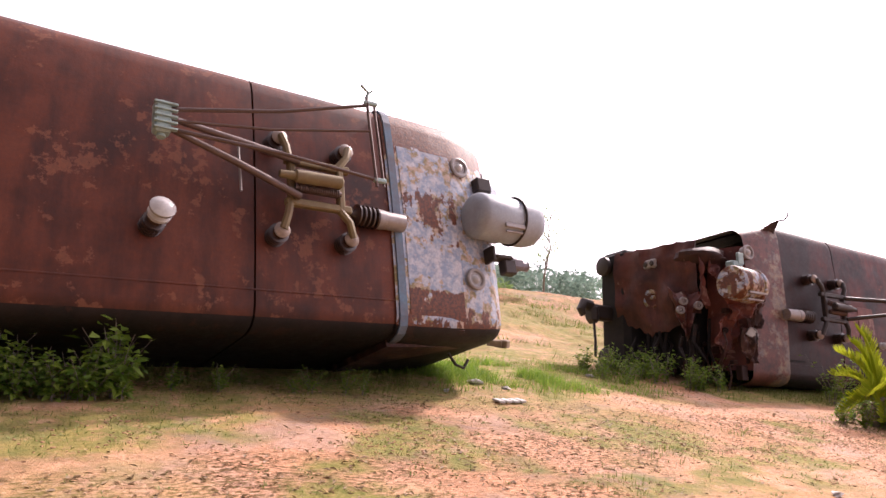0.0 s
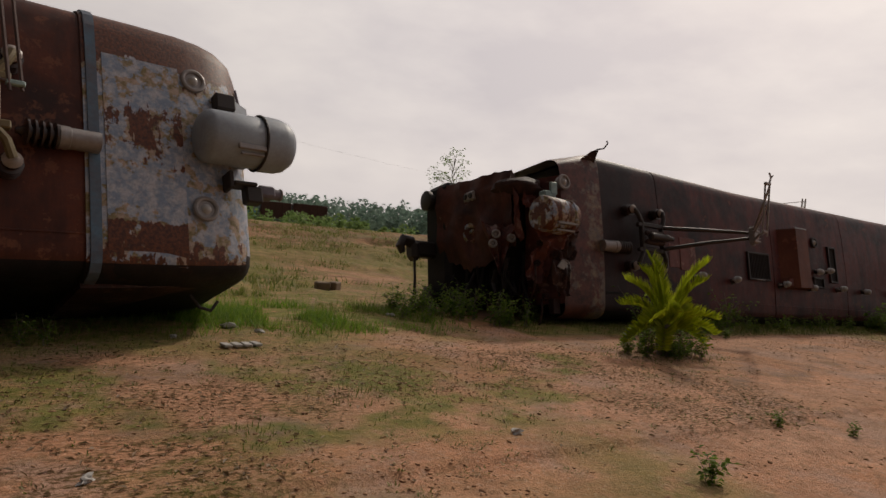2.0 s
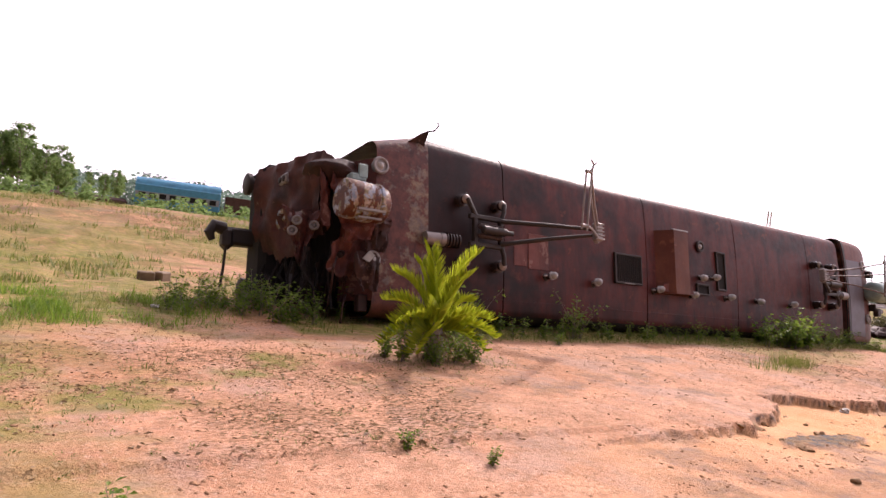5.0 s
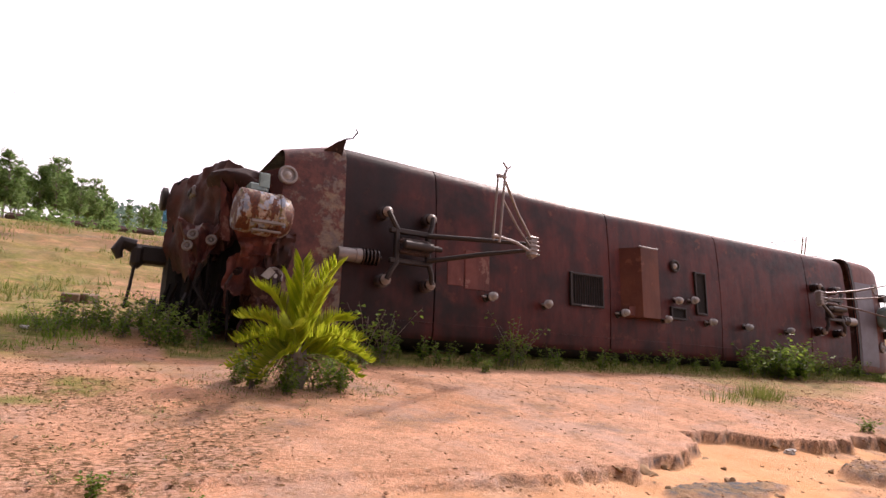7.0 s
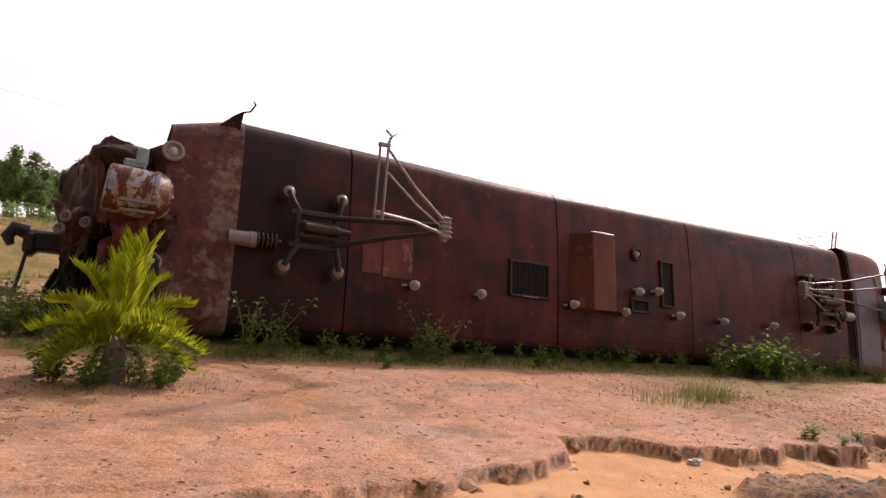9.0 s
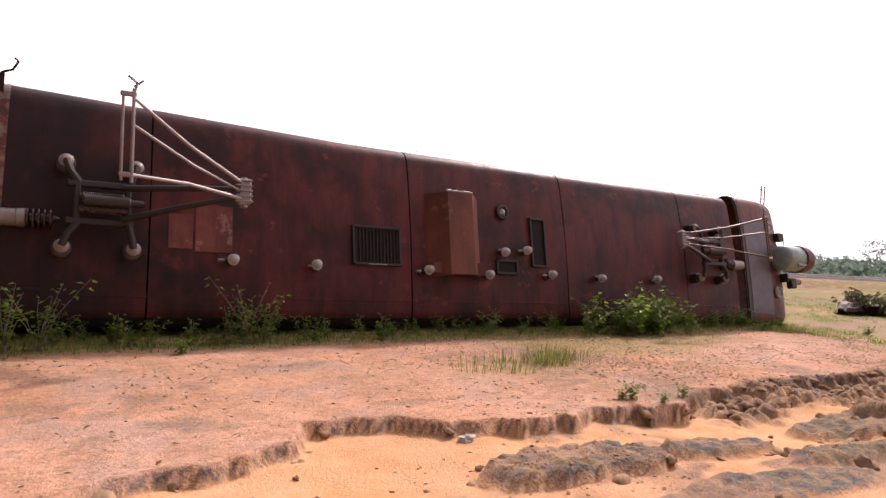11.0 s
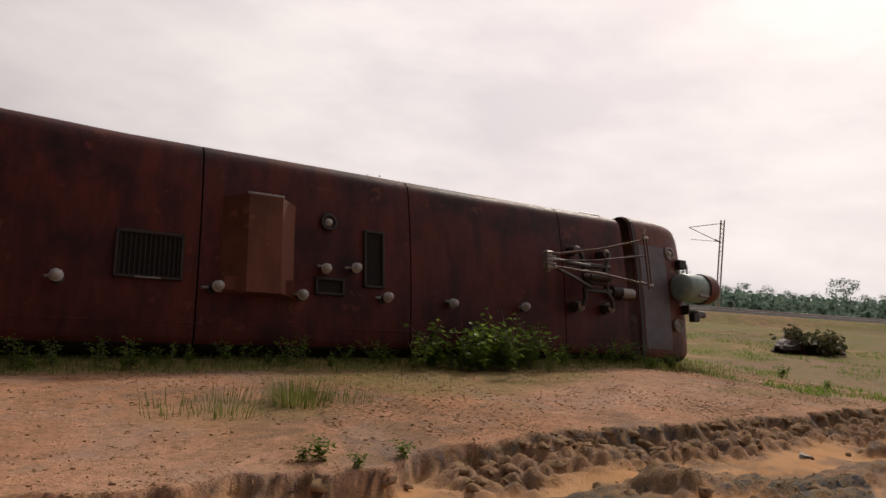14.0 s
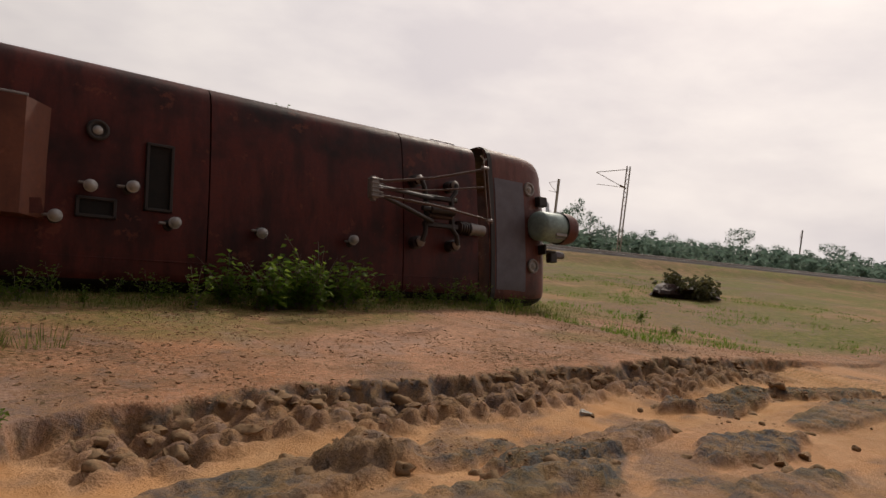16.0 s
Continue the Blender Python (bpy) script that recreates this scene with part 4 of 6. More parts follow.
def side_fittings(parent, end, sgn):
    """Nose fittings: marker box, bracket forks, window hood and under-skirt."""
    X = lambda d: end + sgn * d
    part("marker_box", Geo().box((X(1.52), 2.26, 0.06), (0.26, 0.22, 0.16), r=0.02), M_IRON, parent, "black box bracket")
    part("name_plate", Geo().plate([(X(1.62), 1.98, 0.10), (X(1.86), 2.02, -0.02), (X(1.86), 2.28, -0.02), (X(1.66), 2.30, 0.08)], (0, 0, 1), 0.02), M_WHITE, parent, "scratched white plate")
    fk = Geo()
    fk.box((X(1.48), 1.18, 0.08), (0.06, 0.22, 0.22), r=0.012)
    fk.box((X(1.66), 1.14, 0.10), (0.30, 0.05, 0.20), r=0.012)
    fk.box((X(1.78), 1.02, 0.08), (0.22, 0.22, 0.16), r=0.02)
    part("bracket_fork", fk, M_IRON, parent, "dark bracket fork")
    tw = part("marker_lamp", Geo().box((X(1.98), 1.10, 0.02), (0.24, 0.16, 0.20), r=0.03).lathe((X(2.06), 1.10, 0.02), (X(2.2), 1.10, 0.02), [(0, 0.075), (1, 0.07)], 12), M_GREYPLATE, parent, "square marker lamp")
    part("bezel", Geo().ring((X(2.2), 1.10, 0.02), (1, 0, 0), 0.07, 0.014, 14, 6), M_PALETUBE, tw)
    part("window_hood", Geo().plate([(X(1.86), 2.72, -0.30), (X(2.08), 2.60, -0.62), (X(2.10), 1.95, -0.62), (X(1.93), 1.95, -0.30)], (sgn, 0, 0.3), 0.03), M_GREYPLATE, parent)


def locomotive(m, label, left_cab, right_cab, mats, x_start=0.0):
    """A main-line electric locomotive on its side. Local x along it, y across the roof upwards, z out of the roof."""
    roof_m, cab_m = mats
    loco = thing("locomotive", m, label, "locomotive", "overturned locomotives")
    L = 15.2
    cuts = [c for c in (0.0, 1.88, 6.12, 9.70, 13.32, L) if c >= x_start]
    if cuts[0] > x_start:
        cuts.insert(0, x_start)
    for k, (a, b) in enumerate(zip(cuts, cuts[1:])):
        shade_side(part("roof_panel", roof_panel(a, b, 0.012, k * 3.7), roof_m, loco))
    # dark frame seen in the joints, their shade given as black colour, and the underframe
    part("inner_frame", Geo().box(((x_start + L) / 2, CY, -1.45), (L - x_start + 0.5, 3.02, 2.72), r=0.25), M_VOID, loco, "near-black inner frame behind the joints")
    part("solebar", Geo().box(((x_start + L) / 2, CY, -2.95), (L - x_start + 1.0, 2.9, 0.40), r=0.05), M_IRON, loco)
    g = Geo()
    g.box(((x_start + L) / 2, 0.43, 0.006), (L - x_start - 0.1, 0.022, 0.02), r=0.004)
    part("weld_strip", g, roof_m, loco)
    g = Geo().path([(x_start + 0.1, 3.19, -0.42), (L - 0.1, 3.19, -0.42)], 0.03, 8)
    part("rain_gutter", g, roof_m, loco)
    return loco


M_B = frame_of((13.48, 7.17, 0.18), (1, 0, -0.012), (0, 0.215, 0.976))
M_A = frame_of((4.515, 5.74, 0.765), (0.986, 0.168, 0.009), (-0.07, 0.36, 0.93)) @ Matrix.Translation((-15.2, 0, 0))


def good_cab(loco, end, sgn, shell, plate_mat, strip_mat, lamp_mats, grow):
    """An undamaged cab with its flange, roof plate, lamp and fittings."""
    X = lambda d: end + sgn * d
    cab = shade_side(part("cab", cab_shell(end, sgn, grow=grow), shell, loco, "rounded driver's cab"))
    fl = Geo()
    for k in range(len(ROOF) - 1):
        (y0, z0), (y1, z1) = ROOF[k], ROOF[k + 1]
        if z0 < -1.5 or z1 < -1.5:
            continue
        f = lambda y, z: (CY + (y - CY) * 1.022 * grow, z + 0.045)
        (y0, z0), (y1, z1) = f(y0, z0), f(y1, z1)
        fl.put([(X(-0.07), y0, z0), (X(0.04), y0, z0), (X(0.04), y1, z1), (X(-0.07), y1, z1), (X(-0.07), y0, z0 - 0.08), (X(0.04), y0, z0 - 0.08), (X(0.04), y1, z1 - 0.08), (X(-0.07), y1, z1 - 0.08)],
               [(0, 1, 2, 3), (4, 7, 6, 5), (0, 4, 5, 1), (3, 2, 6, 7), (0, 3, 7, 4), (1, 5, 6, 2)])
    part("flange_strip", fl, strip_mat, cab, "flange strip over the joint")
    pl = Geo()
    ny_, nx_ = 14, 6
    y0, y1 = (0.10, 2.62)
    for j in range(ny_ + 1):
        y = y0 + (y1 - y0) * j / ny_
        for i in range(nx_ + 1):
            d = 0.10 + (0.96 - 0.10) * i / nx_
            z = np.interp(y, [p[0] for p in ROOF[1:-1]], [p[1] for p in ROOF[1:-1]]) + 0.03
            pl.v.append((X(d), y, z))
    k = nx_ + 1
    top = len(pl.v)
    pl.v += [(a, b, c - 0.02) for a, b, c in pl.v]
    for j in range(ny_):
        for i in range(nx_):
            q = (j * k + i, j * k + i + 1, (j + 1) * k + i + 1, (j + 1) * k + i)
            pl.f += [q, tuple(top + v for v in reversed(q))]
    rim = [i for i in range(k)] + [j * k + nx_ for j in range(1, ny_ + 1)] + [ny_ * k + i for i in range(nx_ - 1, -1, -1)] + [j * k for j in range(ny_ - 1, 0, -1)]
    for a, b in zip(rim, rim[1:] + rim[:1]):
        pl.f.append((a, b, top + b, top + a))
    part("roof_plate", pl, plate_mat, cab, "flaking roof plate")
    headlamp(loco, X(1.06), sgn, *lamp_mats)
    vent_ring(cab, X(1.15), 2.50)
    vent_ring(cab, X(1.18), 0.80, 0.07)
    side_fittings(loco, end, sgn)
    sk = Geo()
    sk.plate([(X(-0.1), 0.02, -0.3), (X(1.3), 0.10, -0.5), (X(1.7), 0.22, -0.9), (X(1.6), 0.2, -1.6), (X(-0.1), 0.0, -1.8)], (0, -1, 0), 0.10)
    part("side_skirt", sk, M_BURNT, cab)
    part("draw_hook", Geo().path([(X(1.3), 0.0, -0.9), (X(1.42), -0.16, -0.92), (X(1.58), -0.2, -0.95), (X(1.68), -0.08, -0.95)], 0.022, 8), M_IRON, cab, "bent iron hook")
    return cab


# ---- the nearer wreck: only its far half comes into view, the rest runs on out of sight
loco_a = locomotive(M_A, "rust-brown electric locomotive lying on its side, paint flaking", None, None, (M_ROOF_A, M_PEEL))
good_cab(loco_a, 15.2, 1, M_PEEL_B, M_PEEL, M_BLUESTRIP, (M_WHITE, M_WHITE), 1.0)
pantograph(loco_a, 15.2, -1, (12.17, 1.90, 0.62), (14.14, 2.22, 1.28), (14.22, 1.36, 1.21), M_TUBE, M_MINT)
big = insulator_part(loco_a, 15.2 - 2.98, 0.98, 0.24, (0.03, 0.05))
tagged(big, "dark insulator with a flared pale porcelain head")
g = Geo().lathe((15.2 - 2.94, 1.04, 0.22), (15.2 - 2.92, 1.10, 0.42), [(0, 0.08), (0.15, 0.12), (0.3, 0.12), (0.4, 0.08), (0.6, 0.125), (0.75, 0.13), (0.9, 0.09), (1, 0.03)], 18)
part("flared_head", g, M_PORC, big, "chipped pale porcelain head")
part("bent_rod", Geo().path([(13.00, 2.00, 0.42), (13.02, 1.35, 0.46)], 0.014, 6), M_PALETUBE, loco_a)
cab_a = Geo().box((15.0, CY, -2.2), (3.2, 2.6, 1.6), r=0.1)
part("cab_floor", cab_a, M_IRON, loco_a)

# ---- the farther wreck, seen along its whole roof
loco_b = locomotive(M_B, "maroon electric locomotive lying on its side, roof outwards", None, None, (M_ROOF, M_CABRED))
good_cab(loco_b, 15.58, 1, M_CABRED, M_GREYPLATE, M_IRON, (M_MINT, M_CABRED), 1.03)
pantograph(loco_b, 15.2, -1, (11.95, 1.68, 1.10), (13.60, 2.06, 1.95), (13.80, 1.25, 1.80), M_TUBE, M_PALETUBE, False)
pantograph(loco_b, 0.0, 1, (2.83, 1.63, 1.57), (1.36, 2.17, 2.86), (1.38, 1.37, 2.72), M_PALETUBE, M_PALETUBE, False)
for k, (x, y) in enumerate(((2.99, 0.97), (4.38, 0.94), (6.33, 0.93), (7.71, 0.92), (8.10, 1.40), (8.58, 1.41), (9.14, 0.95), (10.52, 0.97), (12.19, 0.94))):
    line_insulator(loco_b, x, y, k)
part("inner_floor", Geo().box((15.0, CY, -2.2), (3.2, 2.6, 1.6), r=0.1), M_IRON, loco_b)
# hood over the equipment: a box with chamfered long sides
hood = Geo()
prof = [(6.42, 0.03), (6.74, 0.36), (7.26, 0.36), (7.58, 0.03)]
hood.put([(x, 0.88, z) for x, z in prof] + [(x, 2.38, z) for x, z in prof], [(0, 1, 2, 3), (7, 6, 5, 4), (0, 4, 5, 1), (1, 5, 6, 2), (2, 6, 7, 3), (3, 7, 4, 0)])
hood_ob = part("equipment_hood", hood, mat_rust("hood_brown", (0.10, 0.032, 0.02), (0.19, 0.066, 0.038), (0.28, 0.10, 0.06), 0.8, 90.0, 0.5), loco_b, "chamfered brown equipment hood", smooth=20)
part("lip", Geo().box((7.0, 2.40, 0.345), (0.56, 0.035, 0.03), r=0.006), M_PALETUBE, hood_ob)
for x, y in ((6.60, 0.90), (7.40, 0.90)):
    part("corner_patch", Geo().plate([(x - 0.14, y + 0.02, 0.20), (x + 0.14, y + 0.02, 0.24), (x + 0.10, y + 0.22, 0.24), (x - 0.14, y + 0.2, 0.22)], (0, 0, 1), 0.015), M_CABRED, hood_ob)


def opening(parent, x0, x1, y0, y1, name, bars=0):
    """A framed opening in the roof with a dark back and, if asked, bars."""
    w = 0.045
    fr = Geo()
    fr.box(((x0 + x1) / 2, y0, 0.06), (x1 - x0 + w, w, 0.07), r=0.008).box(((x0 + x1) / 2, y1, 0.06), (x1 - x0 + w, w, 0.07), r=0.008)
    fr.box((x0, (y0 + y1) / 2, 0.06), (w, y1 - y0 + w, 0.07), r=0.008).box((x1, (y0 + y1) / 2, 0.06), (w, y1 - y0 + w, 0.07), r=0.008)
    ob = part(name, fr, M_IRON, parent, "dark framed roof opening")
    # black plate on the roof: the opening's darkness is only colour
    part("dark_back", Geo().box(((x0 + x1) / 2, (y0 + y1) / 2, 0.045), (x1 - x0 - 0.01, y1 - y0 - 0.01, 0.02), r=0.003), M_VOID, ob)
    for k in range(bars):
        x = x0 + (x1 - x0) * (k + 0.7) / (bars + 0.4)
        part("bar", Geo().box((x, (y0 + y1) / 2, 0.07), (0.016, y1 - y0 - 0.03, 0.02), r=0.004), M_IRON, ob)
    return ob


opening(loco_b, 5.02, 5.88, 1.04, 1.68, "grille", 13)
part("torn_edge", Geo().box((5.44, 1.03, 0.10), (0.34, 0.02, 0.02), r=0.004), M_PALETUBE, loco_b)
opening(loco_b, 8.80, 9.14, 1.15, 2.10, "hatch", 0)
opening(loco_b, 7.94, 8.40, 0.98, 1.22, "hatch", 0)
vent_ring(loco_b, 8.14, 2.18, 0.07, 0.12, M_IRON)
part("patch_plate", Geo().box((2.77, 1.46, 0.045), (0.54, 0.72, 0.02), r=0.005), M_CABRED, loco_b, "rust-orange patch plate")
part("patch_plate", Geo().box((2.30, 1.40, 0.040), (0.34, 0.52, 0.02), r=0.005), M_CABRED, loco_b)
# the slot is a black strip on the roof, its shade painted solid
part("gutter_slot", Geo().box((0.36, 0.50, 0.01), (0.46, 0.05, 0.03), r=0.008), M_VOID, loco_b)
part("step_rail", Geo().path([(14.2, 3.20, -0.28), (14.25, 3.27, -0.28), (14.85, 3.27, -0.28), (14.9, 3.20, -0.28)], 0.012, 6), M_PALETUBE, loco_b)

# the crushed cab at the other end
wreck = part("crushed_cab", cab_shell(0.0, -1, 1.95, 1.0, 0.05, 4.0), M_PEELRED, loco_b, "crushed cab, torn and scorched")
g = Geo()
NY = 12
rows = [(-0.92, 0.02), (-1.05, -0.12), (-1.15, -0.42), (-1.28, -0.70)]
for j, (x, z) in enumerate(rows):
    for i in range(NY + 1):
        y = 0.25 + 2.5 * i / NY
        n = noise.noise(Vector((y * 1.9, j * 0.8, 2.0)))
        g.v.append((x + 0.10 * n, y, z + 0.10 * noise.noise(Vector((y * 2.3, j * 1.1, 7.0)))))
for j in range(len(rows) - 1):
    for i in range(NY):
        g.f.append((j * (NY + 1) + i, j * (NY + 1) + i + 1, (j + 1) * (NY + 1) + i + 1, (j + 1) * (NY + 1) + i))
part("brow_panel", g, M_CABRED, wreck)
g = Geo()
stations = [(-1.34, -0.86, 1.65), (-1.70, -0.52, 1.38), (-1.84, -0.80, 1.22), (-1.94, -1.15, 1.02), (-2.02, -1.55, 1.00), (-2.10, -1.95, 1.15), (-2.24, -2.35, 1.32)]
NX, NY = 24, 26
for j in range(NX + 1):
    q = j / NX * (len(stations) - 1)
    i0 = min(len(stations) - 2, int(q))
    x, z, y0 = (p + (r - p) * (q - i0) for p, r in zip(stations[i0], stations[i0 + 1]))
    y0 += 0.16 * noise.noise(Vector((q * 2.6, 3.0, 0)))
    for i in range(NY + 1):
        y = y0 + (2.88 + 0.05 * noise.noise(Vector((q * 2.0, 5.0, 0))) - y0) * i / NY
        dent = 0.09 * math.sin(math.pi * i / NY) + 0.13 * noise.noise(Vector((y * 1.7, q * 0.9, 12.0))) + 0.07 * abs(noise.noise(Vector((y * 4.1, q * 2.3, 21.0))))
        g.v.append((x - dent, y, z + 0.5 * dent + 0.05 * noise.noise(Vector((y * 3.5, q * 2, 17.0)))))
for j in range(NX):
    for i in range(NY):
        g.f.append((j * (NY + 1) + i, j * (NY + 1) + i + 1, (j + 1) * (NY + 1) + i + 1, (j + 1) * (NY + 1) + i))
nose = part("nose_panel", g, mat_rust("scorched_nose", (0.035, 0.012, 0.009), (0.12, 0.036, 0.024), (0.30, 0.20, 0.15), 1.6, 66.0, 0.5, 0.66), wreck, "buckled front panel")


def crumpled(c, right, up, w, h, seed, taper=0.0, n=12):
    """A torn sheet of steel, crumpled, with a ragged outline."""
    c, right, up = Vector(c), Vector(right).normalized(), Vector(up).normalized()
    out = right.cross(up)
    g = Geo()
    for j in range(n + 1):
        for i in range(n + 1):
            a_, b_ = i / n - 0.5, j / n - 0.5
            rag = 1 + 0.28 * noise.noise(Vector((a_ * 3, b_ * 3, seed)))
            f = 0.30 * noise.noise(Vector((a_ * 3.2, b_ * 2.6, seed + 4))) + 0.16 * abs(noise.noise(Vector((a_ * 8, b_ * 6, seed + 9))))
            g.v.append(tuple(c + right * a_ * w * rag * (1 - taper * (0.5 - b_)) + up * b_ * h * rag + out * f * w))
    front = len(g.v)
    g.v += [tuple(Vector(p) - out * 0.015) for p in g.v]
    k = n + 1
    for j in range(n):
        for i in range(n):
            q = (j * k + i, j * k + i + 1, (j + 1) * k + i + 1, (j + 1) * k + i)
            g.f += [q, tuple(front + v for v in reversed(q))]
    rim = list(range(k)) + [j * k + n for j in range(1, k)] + [n * k + i for i in range(n - 1, -1, -1)] + [j * k for j in range(n - 1, 0, -1)]
    g.f += [(p, front + p, front + q, q) for p, q in zip(rim, rim[1:] + rim[:1])]
    return g


hang = part("hanging_sheet", crumpled((-2.02, 1.36, -0.62), (0.9, 0, 0.45), (0.1, 1, -0.1), 0.72, 0.95, 3.0, 0.9, 16), M_PEELRED, wreck, "crumpled sheet hanging from the nose")
for dx, dy in ((-0.14, 0.20), (-0.20, 0.02), (0.12, 0.12)):
    part("torn_socket", Geo().ring((-2.02 + dx, 1.36 + dy, -0.44 + 0.5 * dx), (-0.45, 0.1, 0.9), 0.065, 0.026, 14, 6).lathe((-2.0 + dx, 1.36 + dy, -0.52 + 0.5 * dx), (-2.03 + dx, 1.36 + dy, -0.43 + 0.5 * dx), [(0, 0.06), (0.6, 0.05), (1, 0.02)], 12), M_PALETUBE, hang)
for k, (c, w, h) in enumerate((((-1.35, 1.42, 0.16), 0.62, 0.42), ((-0.98, 1.36, 0.16), 0.50, 0.62), ((-1.48, 0.95, -0.10), 0.55, 0.60), ((-1.10, 0.70, 0.08), 0.5, 0.65), ((-1.50, 2.32, -0.28), 0.4, 0.5))):
    part("torn_sheet", crumpled(c, (0.95, 0.05, 0.3 - 0.1 * k), (0.15 * (k % 3 - 1), 1, 0.1), w, h, 11.0 + 5 * k, 0.3), M_BURNT if k % 2 else M_CABRED, wreck)
part("brow_bulge", Geo().blob((-1.42, 2.52, -0.72), (0.52, 0.26, 0.62), 6.0, 0.12, 18, 12), M_BURNT, wreck, "scorched bulging brow over the nose")
rnd = random.Random(31)
for k in range(30):
    x, z = rnd.uniform(-2.25, -1.0), rnd.uniform(-2.0, -0.25)
    y1 = rnd.uniform(0.7, 1.35)
    y0 = rnd.uniform(0.02, 0.55)
    part("hanging_strip", Geo().path([(x, y1, z), (x + rnd.uniform(-0.1, 0.1), (y0 + y1) / 2, z + rnd.uniform(-0.1, 0.14)), (x + rnd.uniform(-0.15, 0.15), y0, z + rnd.uniform(-0.1, 0.2))], [rnd.uniform(0.015, 0.05), rnd.uniform(0.02, 0.06), 0.02], 6), M_SIDE, wreck)
twin = part("twin_marker", Geo().box((-2.06, 2.50, -1.46), (0.12, 0.20, 0.36), pose(0, 0, 0), r=0.03), M_PALETUBE, wreck, "twin marker lamp in a pale frame")
for dz in (-0.09, 0.09):
    part("lens", Geo().lathe((-2.10, 2.50, -1.46 + dz), (-2.15, 2.50, -1.46 + dz), [(0, 0.065), (0.6, 0.06), (0.7, 0.05), (1, 0.045)], 14), M_IRON, twin)
part("torn_flap", crumpled((-1.70, 2.05, -0.42), (0.75, 0, -0.5), (-0.08, 1, 0), 0.34, 1.05, 23.0, 0.4), M_CABRED, wreck)
rnd = random.Random(8)
for k in range(26):
    c = (rnd.uniform(-1.75, -1.0), rnd.uniform(0.15, 1.5), rnd.uniform(-1.5, -0.1))
    s = rnd.uniform(0.06, 0.22)
    gear = Geo()
    if k % 3 == 0:
        gear.lathe(c, (c[0] - s * 1.2, c[1] + rnd.uniform(-0.1, 0.1), c[2] + s), [(0, s * 0.5), (0.7, s * 0.5), (0.75, s * 0.3), (1, s * 0.28)], 12)
    else:
        gear.box(c, (s, s * rnd.uniform(0.5, 1.6), s * 0.8), r=0.015)
    part("broken_fitting", gear, M_BURNT, wreck)
for k in range(9):
    p = Vector((rnd.uniform(-1.6, -1.0), rnd.uniform(0.2, 1.4), rnd.uniform(-0.9, 0.0)))
    g = Geo().path([p, p + Vector((-0.12, -0.2, 0.15)), p + Vector((-0.1, -0.45, 0.05)), p + Vector((-0.05, -0.6, -0.1))], 0.02, 6)
    part("pipe", g, M_BURNT, wreck)
part("pale_scrap", Geo().plate([(-1.22, 0.92, 0.10), (-1.12, 0.86, 0.16), (-1.02, 0.98, 0.17), (-1.10, 1.06, 0.12)], (0, 0, 1), 0.02), M_PALE, wreck)
dr = part("headlamp_drum", Geo().lathe((-1.72, 1.88, 0.24), (-0.84, 1.82, 0.20), [(0, 0.20), (0.02, 0.31), (0.05, 0.33), (0.66, 0.34), (0.68, 0.36), (0.74, 0.36), (0.76, 0.34), (0.88, 0.31), (0.96, 0.22), (1, 0.10)], 28), M_WHITERUST, wreck, "battered white headlamp drum")
part("slot_trim", Geo().box((-1.28, 1.66, 0.50), (0.5, 0.05, 0.07), r=0.01).box((-1.28, 1.54, 0.44), (0.44, 0.04, 0.05), r=0.01), M_PALETUBE, dr)
part("lamp_bracket", Geo().box((-1.38, 2.28, 0.10), (0.30, 0.14, 0.2), pose(0, 0, 0), r=0.03).box((-1.30, 2.40, 0.18), (0.16, 0.24, 0.06), r=0.01), M_MINT, wreck)
vent_ring(wreck, -0.90, 2.61, 0.06, 0.13, M_PALETUBE)
vent_ring(wreck, -1.02, 0.93, 0.10, 0.12, M_PALETUBE)
part("buckled_ring", Geo().ring((-2.02, 1.75, -1.5), (1, 0.2, -0.4), 0.17, 0.05, 16, 7).ring((-1.98, 1.72, -1.48), (1, 0.4, -0.2), 0.09, 0.035, 14, 6), M_WHITERUST, wreck, "buckled lamp ring")
# torn roof corner standing up
part("torn_corner", Geo().plate([(0.02, 3.02, -0.10), (-0.42, 3.10, -0.16), (-0.10, 3.36, 0.04), (0.03, 3.42, 0.14)], (0.1, 0.1, 1), 0.02).path([(0.0, 3.40, 0.12), (0.12, 3.42, 0.2), (0.18, 3.52, 0.26), (0.14, 3.56, 0.27)], 0.016, 6), M_BURNT, wreck, "torn steel corner bent upwards")
# underframe and added black blocks: the hollow's shade as solid colour
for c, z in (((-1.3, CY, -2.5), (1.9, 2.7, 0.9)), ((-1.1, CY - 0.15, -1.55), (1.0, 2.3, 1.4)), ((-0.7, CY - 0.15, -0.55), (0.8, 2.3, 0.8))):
    part("underframe_fill", Geo().box(c, z, r=0.12), M_VOID, wreck, "near-black underframe and fill darkening the crushed hollow")
cp = part("coupler", Geo().box((-2.45, 1.55, -2.65), (0.75, 0.34, 0.30), r=0.05).box((-2.72, 1.50, -2.62), (0.22, 0.42, 0.34), r=0.08), M_IRON, wreck, "black knuckle coupler")
part("knuckle", Geo().path([(-2.78, 1.68, -2.62), (-2.98, 1.72, -2.60), (-3.06, 1.58, -2.6), (-3.0, 1.44, -2.6)], [0.13, 0.12, 0.10, 0.06], 10), M_IRON, cp)
part("chain", Geo().path([(-2.75, 1.4, -2.55), (-2.8, 0.9, -2.45), (-2.85, 0.55, -2.4)], 0.03, 6), M_IRON, cp)
